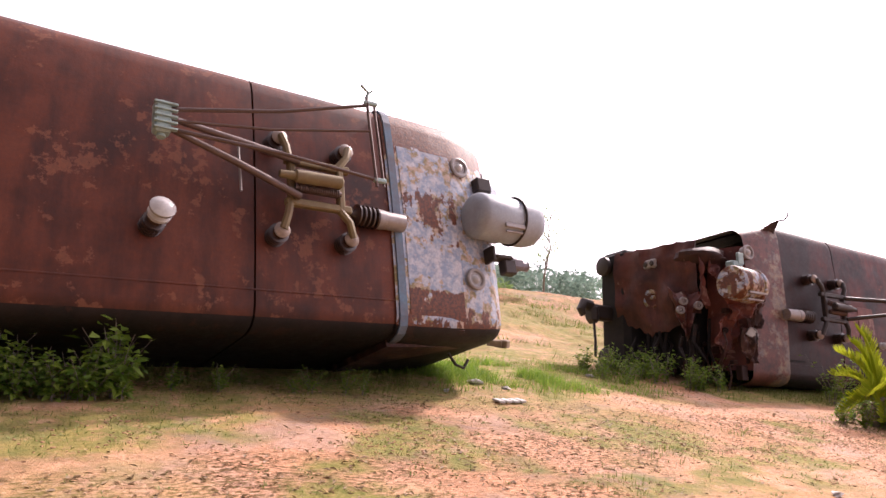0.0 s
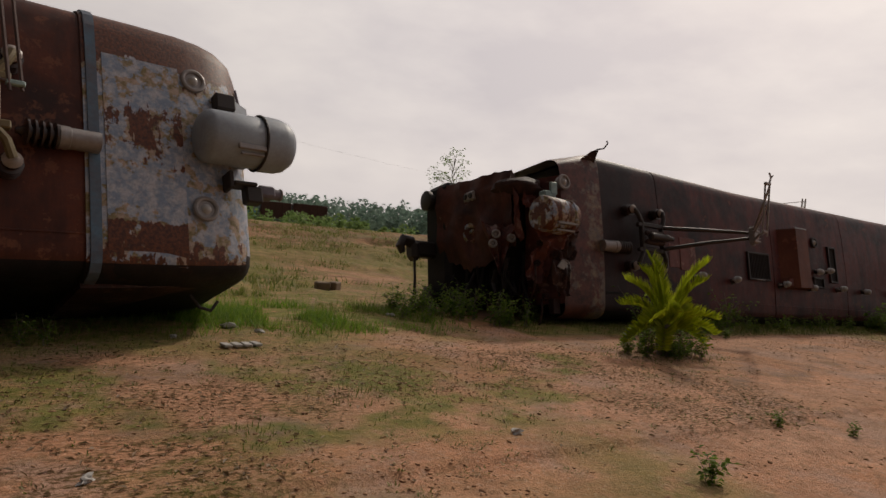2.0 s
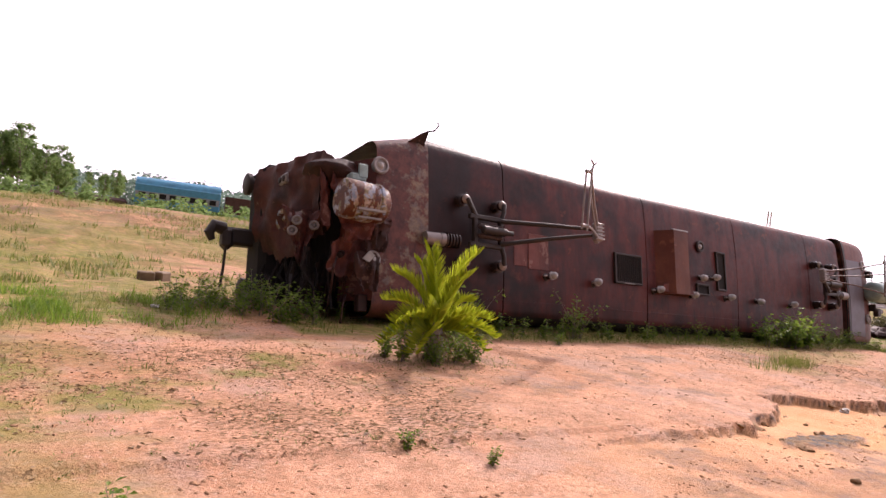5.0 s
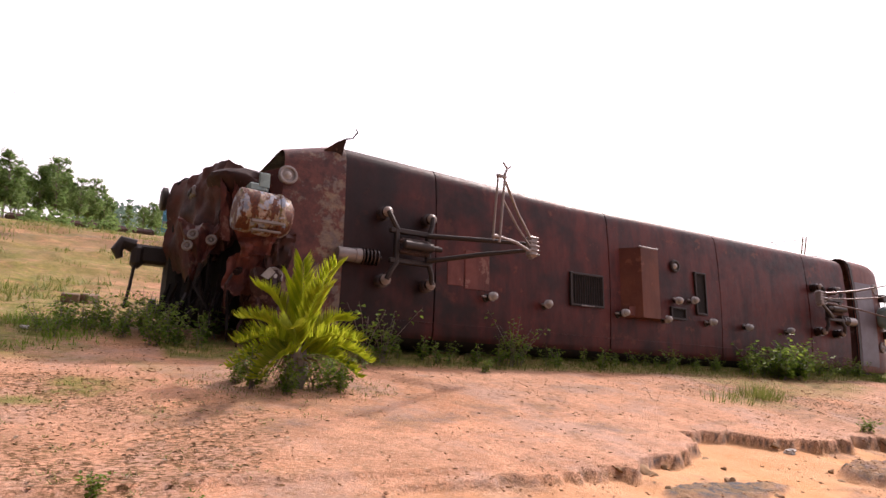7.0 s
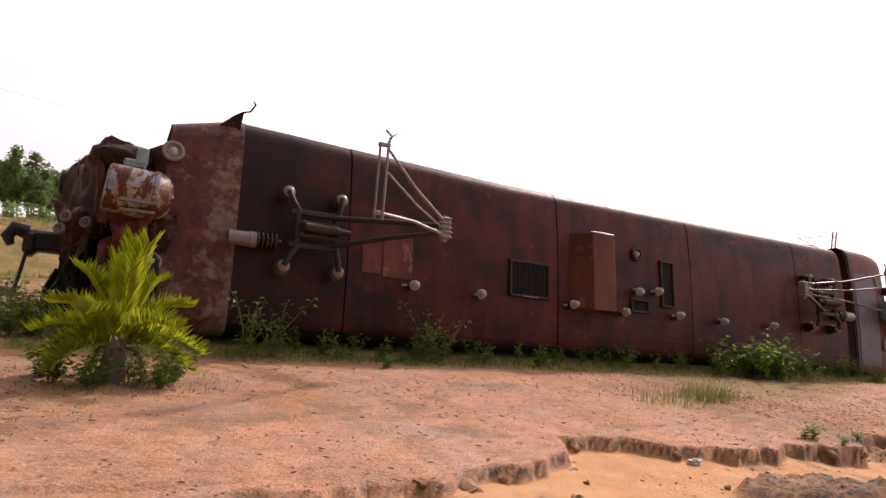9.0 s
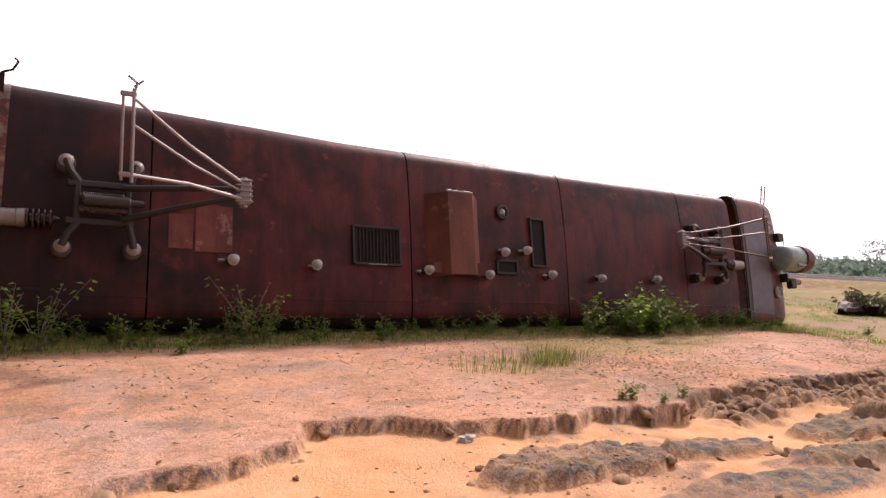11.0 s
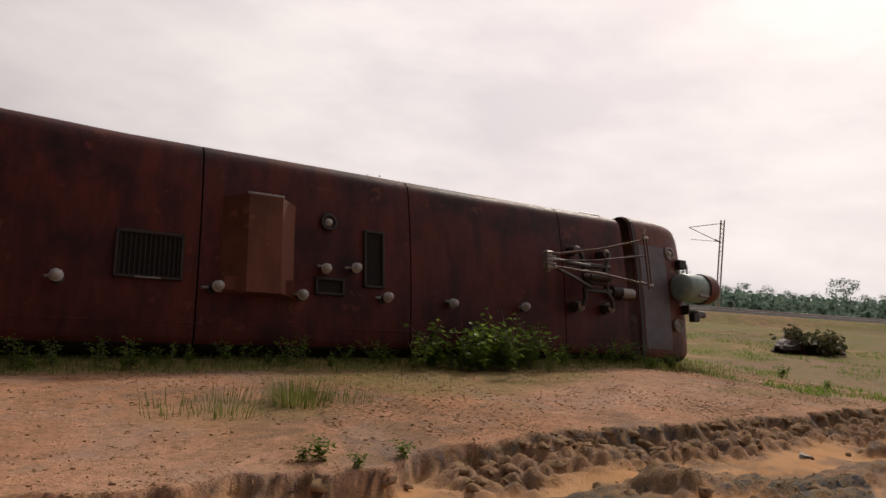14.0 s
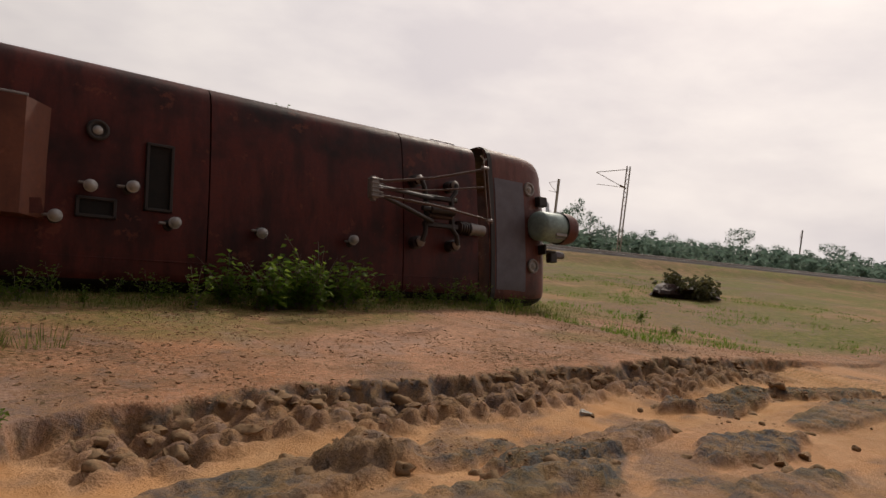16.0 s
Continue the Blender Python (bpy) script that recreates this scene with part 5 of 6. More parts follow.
for y in (0.55, 2.62):
    part("buffer", Geo().lathe((-2.05, y, -2.6), (-2.45, y, -2.6), [(0, 0.13), (0.7, 0.13), (0.75, 0.22), (0.95, 0.22), (1, 0.18)], 18), M_IRON, wreck)


# ---------------------------------------------------------------- plants
def leaf_quad(g, p, d, n, length, width):
    """A pointed leaf: folded along its middle, from p along d."""
    d, n = Vector(d).normalized(), Vector(n)
    s = d.cross(n)
    s = s.normalized() if s.length > 1e-4 else d.orthogonal().normalized()
    up = s.cross(d)
    p = Vector(p)
    k = len(g.v)
    g.v += [tuple(p), tuple(p + d * length * 0.45 + s * width + up * width * 0.25), tuple(p + d * length - up * length * 0.15), tuple(p + d * length * 0.45 - s * width + up * width * 0.25)]
    g.f += [(k, k + 1, k + 2), (k, k + 2, k + 3)]


def blade(g, p, d, length, width, bend):
    """A grass blade of three segments that bows over."""
    p, d = Vector(p), Vector(d).normalized()
    s = d.cross(Vector((0, 0, 1)))
    s = (s.normalized() if s.length > 1e-3 else Vector((1, 0, 0))) * width
    k = len(g.v)
    for i in range(4):
        t = i / 3
        q = p + d * length * t + Vector((0, 0, -bend * t * t * length))
        g.v += [tuple(q + s * (1 - t * 0.9)), tuple(q - s * (1 - t * 0.9))]
    g.f += [(k + 2 * i, k + 2 * i + 1, k + 2 * i + 3, k + 2 * i + 2) for i in range(3)]


def weed(seed, h, leafy=1.0, mat=None, big=0.075):
    """A broad-leaved weed: a few thin stems with alternate leaves. Returns its Empty, built at the origin."""
    rnd = random.Random(seed)
    top = thing("weed", Matrix(), "green leafy weed growing from the soil", "weed", "weeds round the wrecks")
    lv, st = Geo(), Geo()
    for _ in range(rnd.randint(6, 9)):
        a, lean = rnd.uniform(0, 6.28), rnd.uniform(0.1, 0.85)
        hh = h * rnd.uniform(0.45, 1.0) * (1 - 0.25 * lean)
        pts = [Vector((0.05 * math.cos(a), 0.05 * math.sin(a), -0.03))]
        for i in range(1, 5):
            t = i / 4
            pts.append(Vector((math.cos(a) * lean * hh * t ** 1.4 + rnd.uniform(-0.02, 0.02), math.sin(a) * lean * hh * t ** 1.4 + rnd.uniform(-0.02, 0.02), hh * t)))
        st.path(pts, [0.006, 0.005, 0.0045, 0.0035, 0.0025], 5)
        n = int(leafy * hh / 0.022)
        for i in range(n):
            t = rnd.uniform(0.15, 1.0)
            j = min(3, int(t * 4))
            p = pts[j].lerp(pts[j + 1], t * 4 - j)
            b = rnd.uniform(0, 6.28)
            d = Vector((math.cos(b), math.sin(b), rnd.uniform(-0.3, 0.6)))
            leaf_quad(lv, p + d * rnd.uniform(0, 0.07), d + Vector((0, 0, rnd.uniform(-0.4, 0.3))), (rnd.uniform(-0.6, 0.6), rnd.uniform(-0.6, 0.6), 1), rnd.uniform(0.6, 1.5) * big, rnd.uniform(0.28, 0.48) * big)
    tagged(part("stem", st, M_BARK, top, smooth=60, recalc=False), kind="stuff")
    tagged(part("foliage", lv, mat or M_LEAF, top, smooth=0, recalc=False), kind="stuff")
    return top


def place(proto, spots):
    """Copies of plants: spots of x, y, size, turn. The prototype takes the first spot."""
    for k, (x, y, s, r) in enumerate(spots):
        m = Matrix.Translation((x, y, gz_at(x, y) - 0.01)) @ pose(0, 0, 0, 0, 0, r) @ Matrix.Scale(s, 4)
        if k == 0:
            proto.matrix_basis = m
        else:
            copy = copy_thing(proto, Matrix())
            copy.matrix_basis = m


rnd = random.Random(5)
spots = {0: [], 1: [], 2: [], 3: [], 4: []}
for k in range(46):  # along the long wreck's lower edge
    x = 14.2 + 14.6 * (k + rnd.uniform(-0.4, 0.4)) / 46
    spots[k % 3].append((x, rnd.uniform(6.45, 6.95), rnd.uniform(0.45, 0.85), rnd.uniform(0, 360)))
for k in range(17):  # the thicket
    spots[4 if k % 3 else 1].append((rnd.uniform(22.6, 25.6), rnd.uniform(6.0, 6.8), rnd.uniform(0.6, 1.2), rnd.uniform(0, 360)))
for k in range(34):  # under the nearer wreck
    spots[4 if k % 2 else k % 3].append((rnd.uniform(-1.6, 1.5), rnd.uniform(5.1, 5.7), rnd.uniform(0.4, 1.0), rnd.uniform(0, 360)))
for k in range(9):
    spots[k % 3].append((rnd.uniform(1.8, 4.6), rnd.uniform(5.7, 6.4), rnd.uniform(0.3, 0.6), rnd.uniform(0, 360)))
for k in range(40):  # round the coupler and the crushed nose
    spots[k % 3].append((rnd.uniform(9.4, 13.2), 9.0 - 0.65 * rnd.uniform(0, 3.0), rnd.uniform(0.5, 1.1), rnd.uniform(0, 360)))
for k in range(24):  # at the palm's foot
    spots[k % 3].append((12.12 + rnd.uniform(-0.7, 0.85), 4.6 + rnd.uniform(-0.45, 0.5), rnd.uniform(0.4, 0.8), rnd.uniform(0, 360)))
for x, y, s in ((7.9, 0.80, 0.52), (9.98, 1.52, 0.36), (10.45, 1.08, 0.32), (19.4, 2.12, 0.3), (19.74, 1.86, 0.28), (33.9, 6.9, 0.8), (32.0, 4.8, 0.5), (19.54, 2.1, 0.45), (20.2, 1.98, 0.35), (15.65, 5.9, 0.5), (28.2, 6.3, 0.6), (29.0, 6.4, 0.7)):
    spots[3].append((x, y, s, rnd.uniform(0, 360)))
place(weed(1, 0.62, 0.9), spots[0])
place(weed(2, 0.75, 0.75), spots[1])
place(weed(3, 0.55, 1.1), spots[2])
place(weed(4, 0.50, 1.2, None, 0.085), spots[3])
place(weed(7, 0.90, 0.62, None, 0.12), spots[4])
tall = weed(9, 1.15, 0.4)
tagged(tall, "tall sparse weed with yellowed top leaves")
place(tall, [(16.62, 6.55, 1.0, 20), (16.85, 6.6, 0.8, 140), (13.75, 6.4, 1.0, 80), (14.1, 6.45, 0.95, 200), (24.5, 6.2, 1.15, 40), (1.35, 5.6, 0.9, 60)])


def tuft(seed, n, h, spread_):
    rnd = random.Random(seed)
    g = Geo()
    for _ in range(n):
        a, q = rnd.uniform(0, 6.28), spread_ * math.sqrt(rnd.random())
        l = rnd.uniform(0.05, 0.5)
        blade(g, (q * math.cos(a), q * math.sin(a), -0.02), (l * math.cos(a), l * math.sin(a), 1), h * rnd.uniform(0.45, 1.0), rnd.uniform(0.003, 0.007), rnd.uniform(0, 0.35))
    ob = new("grass_tuft", g.mesh("grass_tuft", M_GRASS, 0))
    return tagged(ob, "clump of dry green grass on bare soil", "grass", "grass tufts", kind="stuff")


for s, (x, y, n, h, w, m_) in enumerate(((20.1, 4.15, 420, 0.34, 0.38, 0), (19.3, 4.05, 120, 0.26, 0.5, 0), (18.8, 3.95, 60, 0.30, 0.35, 0), (20.75, 4.2, 70, 0.24, 0.3, 0), (28.6, 6.2, 180, 0.35, 0.55, 0), (29.3, 5.9, 140, 0.3, 0.6, 0), (8.6, 4.2, 60, 0.12, 0.3, 0), (6.4, 3.3, 60, 0.12, 0.35, 0), (5.2, 2.4, 50, 0.1, 0.3, 0))):
    t_ = tuft(20 + s, n, h, w)
    t_.location = (x, y, gz_at(x, y))

# grass that nobody could count
rnd = random.Random(12)
g = Geo()
N = 95000
px = np.array([rnd.uniform(-3, 33) for _ in range(N)])
py = np.array([2.4 + 8.5 * rnd.random() ** 0.8 for _ in range(N)])
z_, sa_, ro_, gr_, li_ = lay(px, py)
thick = np.clip(gr_ - 0.30, 0, 1) * (fbm(px * 0.9, py * 0.9, 71) > 0.44)
thick = np.maximum(thick, 0.9 * ((py > 6.1) & (py < 7.1) & (px > 13) & (px < 29.5)))
thick = np.maximum(thick, 0.8 * ((py > 5.2) & (py < 6.6) & (px < 4.6)))
thick = np.maximum(thick, 0.8 * (np.hypot((px - 12.15) / 1.3, (py - 4.6) / 0.8) < 1))
count = 0
for i in range(N):
    if rnd.random() < thick[i] * 1.2 and count < 46000:
        a, l = rnd.uniform(0, 6.28), rnd.uniform(0.2, 0.9)
        blade(g, (px[i], py[i], z_[i] - 0.01), (l * math.cos(a), l * math.sin(a), 1), rnd.uniform(0.03, 0.07) * (2.6 if 6.0 < py[i] < 9.5 else 1.0), rnd.uniform(0.003, 0.007), rnd.uniform(0, 0.4))
        count += 1
tagged(new("grass", g.mesh("grass", M_GRASS, 0)), "short patchy green and straw-coloured grass", "grass", kind="stuff")

# lush green grass in the gap between the wrecks
g = Geo()
N = 15000
px = np.array([rnd.gauss(7.3, 1.25) for _ in range(N)])
py = np.array([rnd.gauss(8.0, 0.75) for _ in range(N)])
z_ = lay(px, py)[0]
keep = fbm(px * 1.4, py * 1.4, 93) > 0.46
for i in range(N):
    if keep[i] and py[i] > 6.3:
        a, l = rnd.uniform(0, 6.28), rnd.uniform(0.2, 0.9)
        blade(g, (px[i], py[i], z_[i] - 0.01), (l * math.cos(a), l * math.sin(a), 1), rnd.uniform(0.07, 0.24), rnd.uniform(0.004, 0.009), rnd.uniform(0, 0.4))
tagged(new("lush_grass", g.mesh("lush_grass", M_LUSH, 0)), "bright green grass between the two wrecks", "grass", kind="stuff")

# coarse olive grass over the bank
g = Geo()
N = 60000
px = np.array([rnd.uniform(-4, 24) for _ in range(N)])
py = np.array([10.5 + 27 * rnd.random() ** 1.2 for _ in range(N)])
z_ = lay(px, py)[0]
keep = (fbm(px * 0.7, py * 0.9, 94) > 0.53) & (fbm(px * 0.22, py * 0.4, 95) > 0.42)
for i in range(N):
    if keep[i]:
        a, l = rnd.uniform(0, 6.28), rnd.uniform(0.2, 0.9)
        blade(g, (px[i], py[i], z_[i] - 0.02), (l * math.cos(a), l * math.sin(a), 1), rnd.uniform(0.10, 0.34), rnd.uniform(0.008, 0.020), rnd.uniform(0, 0.4))
tagged(new("bank_grass", g.mesh("bank_grass", M_GRASS, 0)), "coarse olive grass in patches on the bank", "grass", kind="stuff")

# thin grass on the plain past the long wreck
g = Geo()
N = 36000
px = np.array([29 + 24 * rnd.random() ** 1.3 for _ in range(N)])
py = np.array([3.2 + 17 * rnd.random() for _ in range(N)])
z_ = lay(px, py)[0]
keep = (fbm(px * 0.35, py * 0.8, 97) > 0.47) & (fbm(px * 1.5, py * 1.5, 98) > 0.45)
for i in range(N):
    if keep[i]:
        a, l = rnd.uniform(0, 6.28), rnd.uniform(0.2, 0.9)
        blade(g, (px[i], py[i], z_[i] - 0.01), (l * math.cos(a), l * math.sin(a), 1), rnd.uniform(0.05, 0.19), rnd.uniform(0.006, 0.014), rnd.uniform(0, 0.4))
tagged(new("plain_grass", g.mesh("plain_grass", M_LUSH, 0)), "thin green grass in patches on the plain", "grass", kind="stuff")

# small splayed weeds trodden into the soil
g = Geo()
for _ in range(900):
    x, y = rnd.uniform(-0.5, 12), rnd.uniform(0.9, 5.6)
    if fbm(np.array([x * 0.7]), np.array([y * 0.9]), 99)[0] < 0.44:
        continue
    z = gz_at(x, y)
    r = rnd.uniform(0.03, 0.09)
    for _ in range(16):
        a, q = rnd.uniform(0, 6.28), r * math.sqrt(rnd.random())
        blade(g, (x + q * math.cos(a), y + q * math.sin(a), z - 0.005), (math.cos(a), math.sin(a), rnd.uniform(0.3, 1.4)), rnd.uniform(0.02, 0.06), rnd.uniform(0.003, 0.007), rnd.uniform(0.1, 0.5))
tagged(new("trodden_weeds", g.mesh("trodden_weeds", M_GRASS, 0)), "small olive weeds trodden into the soil", "weeds", kind="stuff")

# crumbled soil and clods, too many to count
crumb = [Geo().blob((0, 0, 0), (1, 0.8, 0.6), k * 2.1 + 0.3, 0.35, 6, 4) for k in range(6)]
g = Geo()
N = 52000
px = np.array([rnd.uniform(-1, 33) for _ in range(N)])
py = np.array([0.2 + 7.0 * rnd.random() for _ in range(N)])
z_, sa_, ro_, gr_, li_ = lay(px, py)
dens = 0.04 + 0.55 * step(0.42, 0.62, fbm(px * 0.8, py * 0.8, 96))
dens = np.where((px > 11.5) & (px < 17.5) & (py > 1.5), dens * 0.10, dens) * (1 - sa_)
for i in range(N):
    if rnd.random() < dens[i]:
        c = crumb[i % 6]
        q = rnd.uniform(0.006, 0.019) * (1.5 if rnd.random() < 0.08 else 1.0)
        t = rnd.uniform(0, 6.28)
        ca, sa = math.cos(t) * q, math.sin(t) * q
        k = len(g.v)
        g.v += [(px[i] + vx * ca - vy * sa, py[i] + vx * sa + vy * ca, z_[i] + 0.1 * q + vz * q * 0.6) for vx, vy, vz in c.v]
        g.f += [tuple(a + k for a in f) for f in c.f]
tagged(new("soil_crumbs", g.mesh("soil_crumbs", M_CLOD, 60)), "loose brown crumbs of dry soil", "soil", kind="stuff")

# fallen leaves and straw
g, g2 = Geo(), Geo()
N = 46000
px = np.array([rnd.uniform(-1, 33) for _ in range(N)])
py = np.array([1.2 + 6.0 * rnd.random() for _ in range(N)])
z_, sa_, ro_, gr_, li_ = lay(px, py)
for i in range(N):
    if rnd.random() < (0.07 + 0.60 * li_[i]) * (1 - sa_[i]) * (0.4 if px[i] > 11 else 1.0):
        a = rnd.uniform(0, 6.28)
        leaf_quad(g if rnd.random() < 0.5 else g2, (px[i], py[i], z_[i] + 0.004), (math.cos(a), math.sin(a), rnd.uniform(-0.05, 0.5)), (rnd.uniform(-0.5, 0.5), rnd.uniform(-0.5, 0.5), 1), rnd.uniform(0.02, 0.075), rnd.uniform(0.005, 0.017))
tagged(new("leaf_litter", g.mesh("leaf_litter", M_LITTER, 0)), "scattered brown fallen leaves", "leaves", kind="stuff")
tagged(new("straw_litter", g2.mesh("straw_litter", M_DRY, 0)), "scattered pale straw and dry bits", "straw", kind="stuff")


# ---- the palm
def palm():
    rnd = random.Random(33)
    top = thing("palm", Matrix.Translation((12.12, 4.58, 0.0)) @ Matrix.Diagonal((0.76, 0.76, 1.24, 1)), "young date palm with yellow-green fronds on a shaggy stump", "palm")
    part("stump", Geo().blob((0, 0, 0.13), (0.16, 0.16, 0.28), 3, 0.3, 12, 9), M_BARK, top)
    fronds = [(-165, 0.55, 0.98), (-25, 0.45, 1.02), (-10, 0.30, 0.86), (175, 0.32, 0.85), (100, 1.15, 1.05), (80, 1.25, 1.2), (-95, 1.05, 1.1), (-70, 1.2, 1.25), (125, 0.95, 1.1), (50, 0.9, 1.1), (-120, 0.75, 0.9), (-50, 0.65, 0.95), (15, 0.75, 1.0), (150, 0.7, 1.0), (-145, 0.3, 0.8)]
    for az, el, ln in fronds:
        a = radians(az + rnd.uniform(-8, 8))
        out = Vector((math.cos(a), math.sin(a), 0))
        lf, rc = Geo(), Geo()
        pts = []
        for i in range(13):
            t = i / 12
            r = ln * (t * math.cos(el) * 1.0 + 0.16 * t * t)
            z = 0.28 + ln * (t * math.sin(el) * 1.15 - (0.36 + 0.16 * (1.3 - el)) * t * t)
            pts.append(out * r + Vector((0, 0, z)))
        rc.path(pts, [0.016 - 0.0011 * i for i in range(13)], 6)
        side = out.cross(Vector((0, 0, 1)))
        for i in range(60):
            t = 0.14 + 0.86 * i / 59
            j = min(11, int(t * 12))
            p = pts[j].lerp(pts[j + 1], t * 12 - j)
            d = (pts[j + 1] - pts[j]).normalized()
            for s in (-1, 1):
                w = side * s * (0.85 + rnd.uniform(-0.1, 0.1)) + d * (0.65 + rnd.uniform(-0.1, 0.15)) + Vector((0, 0, 0.30 + rnd.uniform(-0.15, 0.15)))
                leaf_quad(lf, p, w, d.cross(side), 0.30 * (1 - 0.62 * abs(t - 0.42) ** 1.2) * rnd.uniform(0.8, 1.1), 0.011)
        fr = part("frond", rc, M_PALM, top, recalc=False, smooth=60)
        part("blade", lf, M_PALM, fr, smooth=0, recalc=False)
    for k in range(16):
        a = rnd.uniform(0, 6.28)
        g = Geo()
        r = rnd.uniform(0.25, 0.5)
        g.path([(0.1 * math.cos(a), 0.1 * math.sin(a), 0.28), (r * 0.6 * math.cos(a), r * 0.6 * math.sin(a), 0.26), (r * math.cos(a), r * math.sin(a), 0.02)], [0.013, 0.009, 0.004], 5)
        part("dead_frond", g, M_DRY, top, recalc=False)
    return top


palm()


# ---- trees
def tree(seed, h, crown_w, crown_lo, clumps, mat, per=26, leaf=0.22, gap=0.0, label="", group=""):
    rnd = random.Random(seed)
    top = thing("tree", Matrix(), label, "tree", group)
    tr, lv = Geo(), Geo()
    bend = [Vector((0, 0, -0.4))]
    for i in range(1, 6):
        bend.append(Vector((rnd.uniform(-0.03, 0.03) * h, rnd.uniform(-0.03, 0.03) * h, h * 0.92 * i / 5)))
    r0 = 0.012 * h + 0.03
    tr.path(bend, [r0, r0 * 0.85, r0 * 0.7, r0 * 0.5, r0 * 0.35, r0 * 0.15], 8)
    for k in range(clumps):
        t = crown_lo + (1 - crown_lo) * (k + rnd.random()) / clumps
        z = h * t
        j = min(4, int(t * 0.999 * 5))
        base = bend[j].lerp(bend[min(5, j + 1)], 0.5)
        a = rnd.uniform(0, 6.28)
        prof = math.sin(math.pi * min(1, max(0.05, (t - crown_lo) / (1.02 - crown_lo)))) ** 0.6
        r = crown_w * prof * rnd.uniform(0.35, 1.0)
        c = Vector((base.x + r * math.cos(a), base.y + r * math.sin(a), z * rnd.uniform(0.95, 1.04)))
        tr.path([Vector((base.x, base.y, max(h * 0.15, z - 0.35 * r - 0.1 * h))), (Vector((base.x, base.y, z)) + c) / 2 - Vector((0, 0, 0.04 * h)), c], [r0 * 0.3, r0 * 0.2, r0 * 0.08], 5)
        cr = crown_w * rnd.uniform(0.22, 0.42)
        for _ in range(per):
            d = Vector((rnd.gauss(0, 1), rnd.gauss(0, 1), rnd.gauss(0, 0.75)))
            d = d.normalized() * cr * rnd.random() ** 0.4
            b = rnd.uniform(0, 6.28)
            leaf_quad(lv, c + d, (math.cos(b), math.sin(b), rnd.uniform(-0.8, 0.4)), (rnd.uniform(-1, 1), rnd.uniform(-1, 1), 0.6), leaf * rnd.uniform(0.7, 1.5), leaf * rnd.uniform(0.25, 0.45))
    part("trunk", tr, M_BARK, top, recalc=False, smooth=60)
    part("crown", lv, mat, top, smooth=0, recalc=False)
    return top


def put_tree(proto, first, x, y, s, r, sz=None):
    m = Matrix.Translation((x, y, gz_at(x, y) - 0.1)) @ pose(0, 0, 0, 0, 0, r) @ Matrix.Diagonal((s, s, sz or s, 1))
    if first:
        proto.matrix_basis = m
    else:
        copy_thing(proto, Matrix()).matrix_basis = m


lone = tree(3, 12.6, 3.4, 0.38, 26, M_TREE, 26, 0.30, label="slender sparse tree with see-through crown", group="")
put_tree(lone, True, 2.2 + 95 * math.cos(radians(56.0)), -1.7 + 95 * math.sin(radians(56.0)), 1.0, 0)
rnd = random.Random(77)
grove = [tree(40 + k, 10.0, 2.1, 0.28, 32, M_TREE, 48, 0.42, label="slim eucalyptus tree with pale trunk in a grove", group="eucalyptus grove") for k in range(4)]
used = set()
for k in range(104):
    az = rnd.uniform(88.5, 108) if k < 84 else rnd.uniform(83.5, 89)
    dist = rnd.uniform(105, 150) if k < 84 else rnd.uniform(150, 200)
    v = k % 4
    put_tree(grove[v], v not in used, 9.7 + dist * math.cos(radians(az)), -2.8 + dist * math.sin(radians(az)), rnd.uniform(0.72, 1.0) * (1.0 if az > 90.5 else 0.75), rnd.uniform(0, 360))
    used.add(v)
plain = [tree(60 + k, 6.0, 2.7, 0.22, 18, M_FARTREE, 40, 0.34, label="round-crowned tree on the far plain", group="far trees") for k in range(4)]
used = set()
for az, el, dist, w in ((39.8, 3.0, 120, 1.1), (38.6, 2.1, 130, 1.2), (37.2, 1.3, 135, 1.2), (35.0, 1.0, 150, 1.3), (33.6, 1.3, 150, 1.0), (32.0, 1.1, 160, 1.2), (30.5, 0.9, 160, 1.3), (28.6, 0.9, 160, 1.2), (26.8, 2.1, 140, 1.35), (25.4, 1.0, 160, 1.3), (24.0, 1.1, 165, 1.3), (22.0, 0.9, 170, 1.4), (20.5, 1.6, 140, 1.2), (19.6, 1.3, 150, 1.2), (18.0, 0.8, 160, 1.3), (16.0, 1.0, 160, 1.3), (40.8, 2.3, 140, 1.3), (36.2, 1.1, 145, 1.3), (41.8, 2.0, 150, 1.5)):
    v = int(az * 7) % 4
    h = 1.45 + dist * math.tan(radians(el)) + 0.3
    x, y = 19.6 + dist * math.cos(radians(az)), -2.5 + dist * math.sin(radians(az))
    put_tree(plain[v], v not in used, x, y, w * 0.8, rnd.uniform(0, 360), (h - gz_at(x, y)) / 6.0)
    used.add(v)


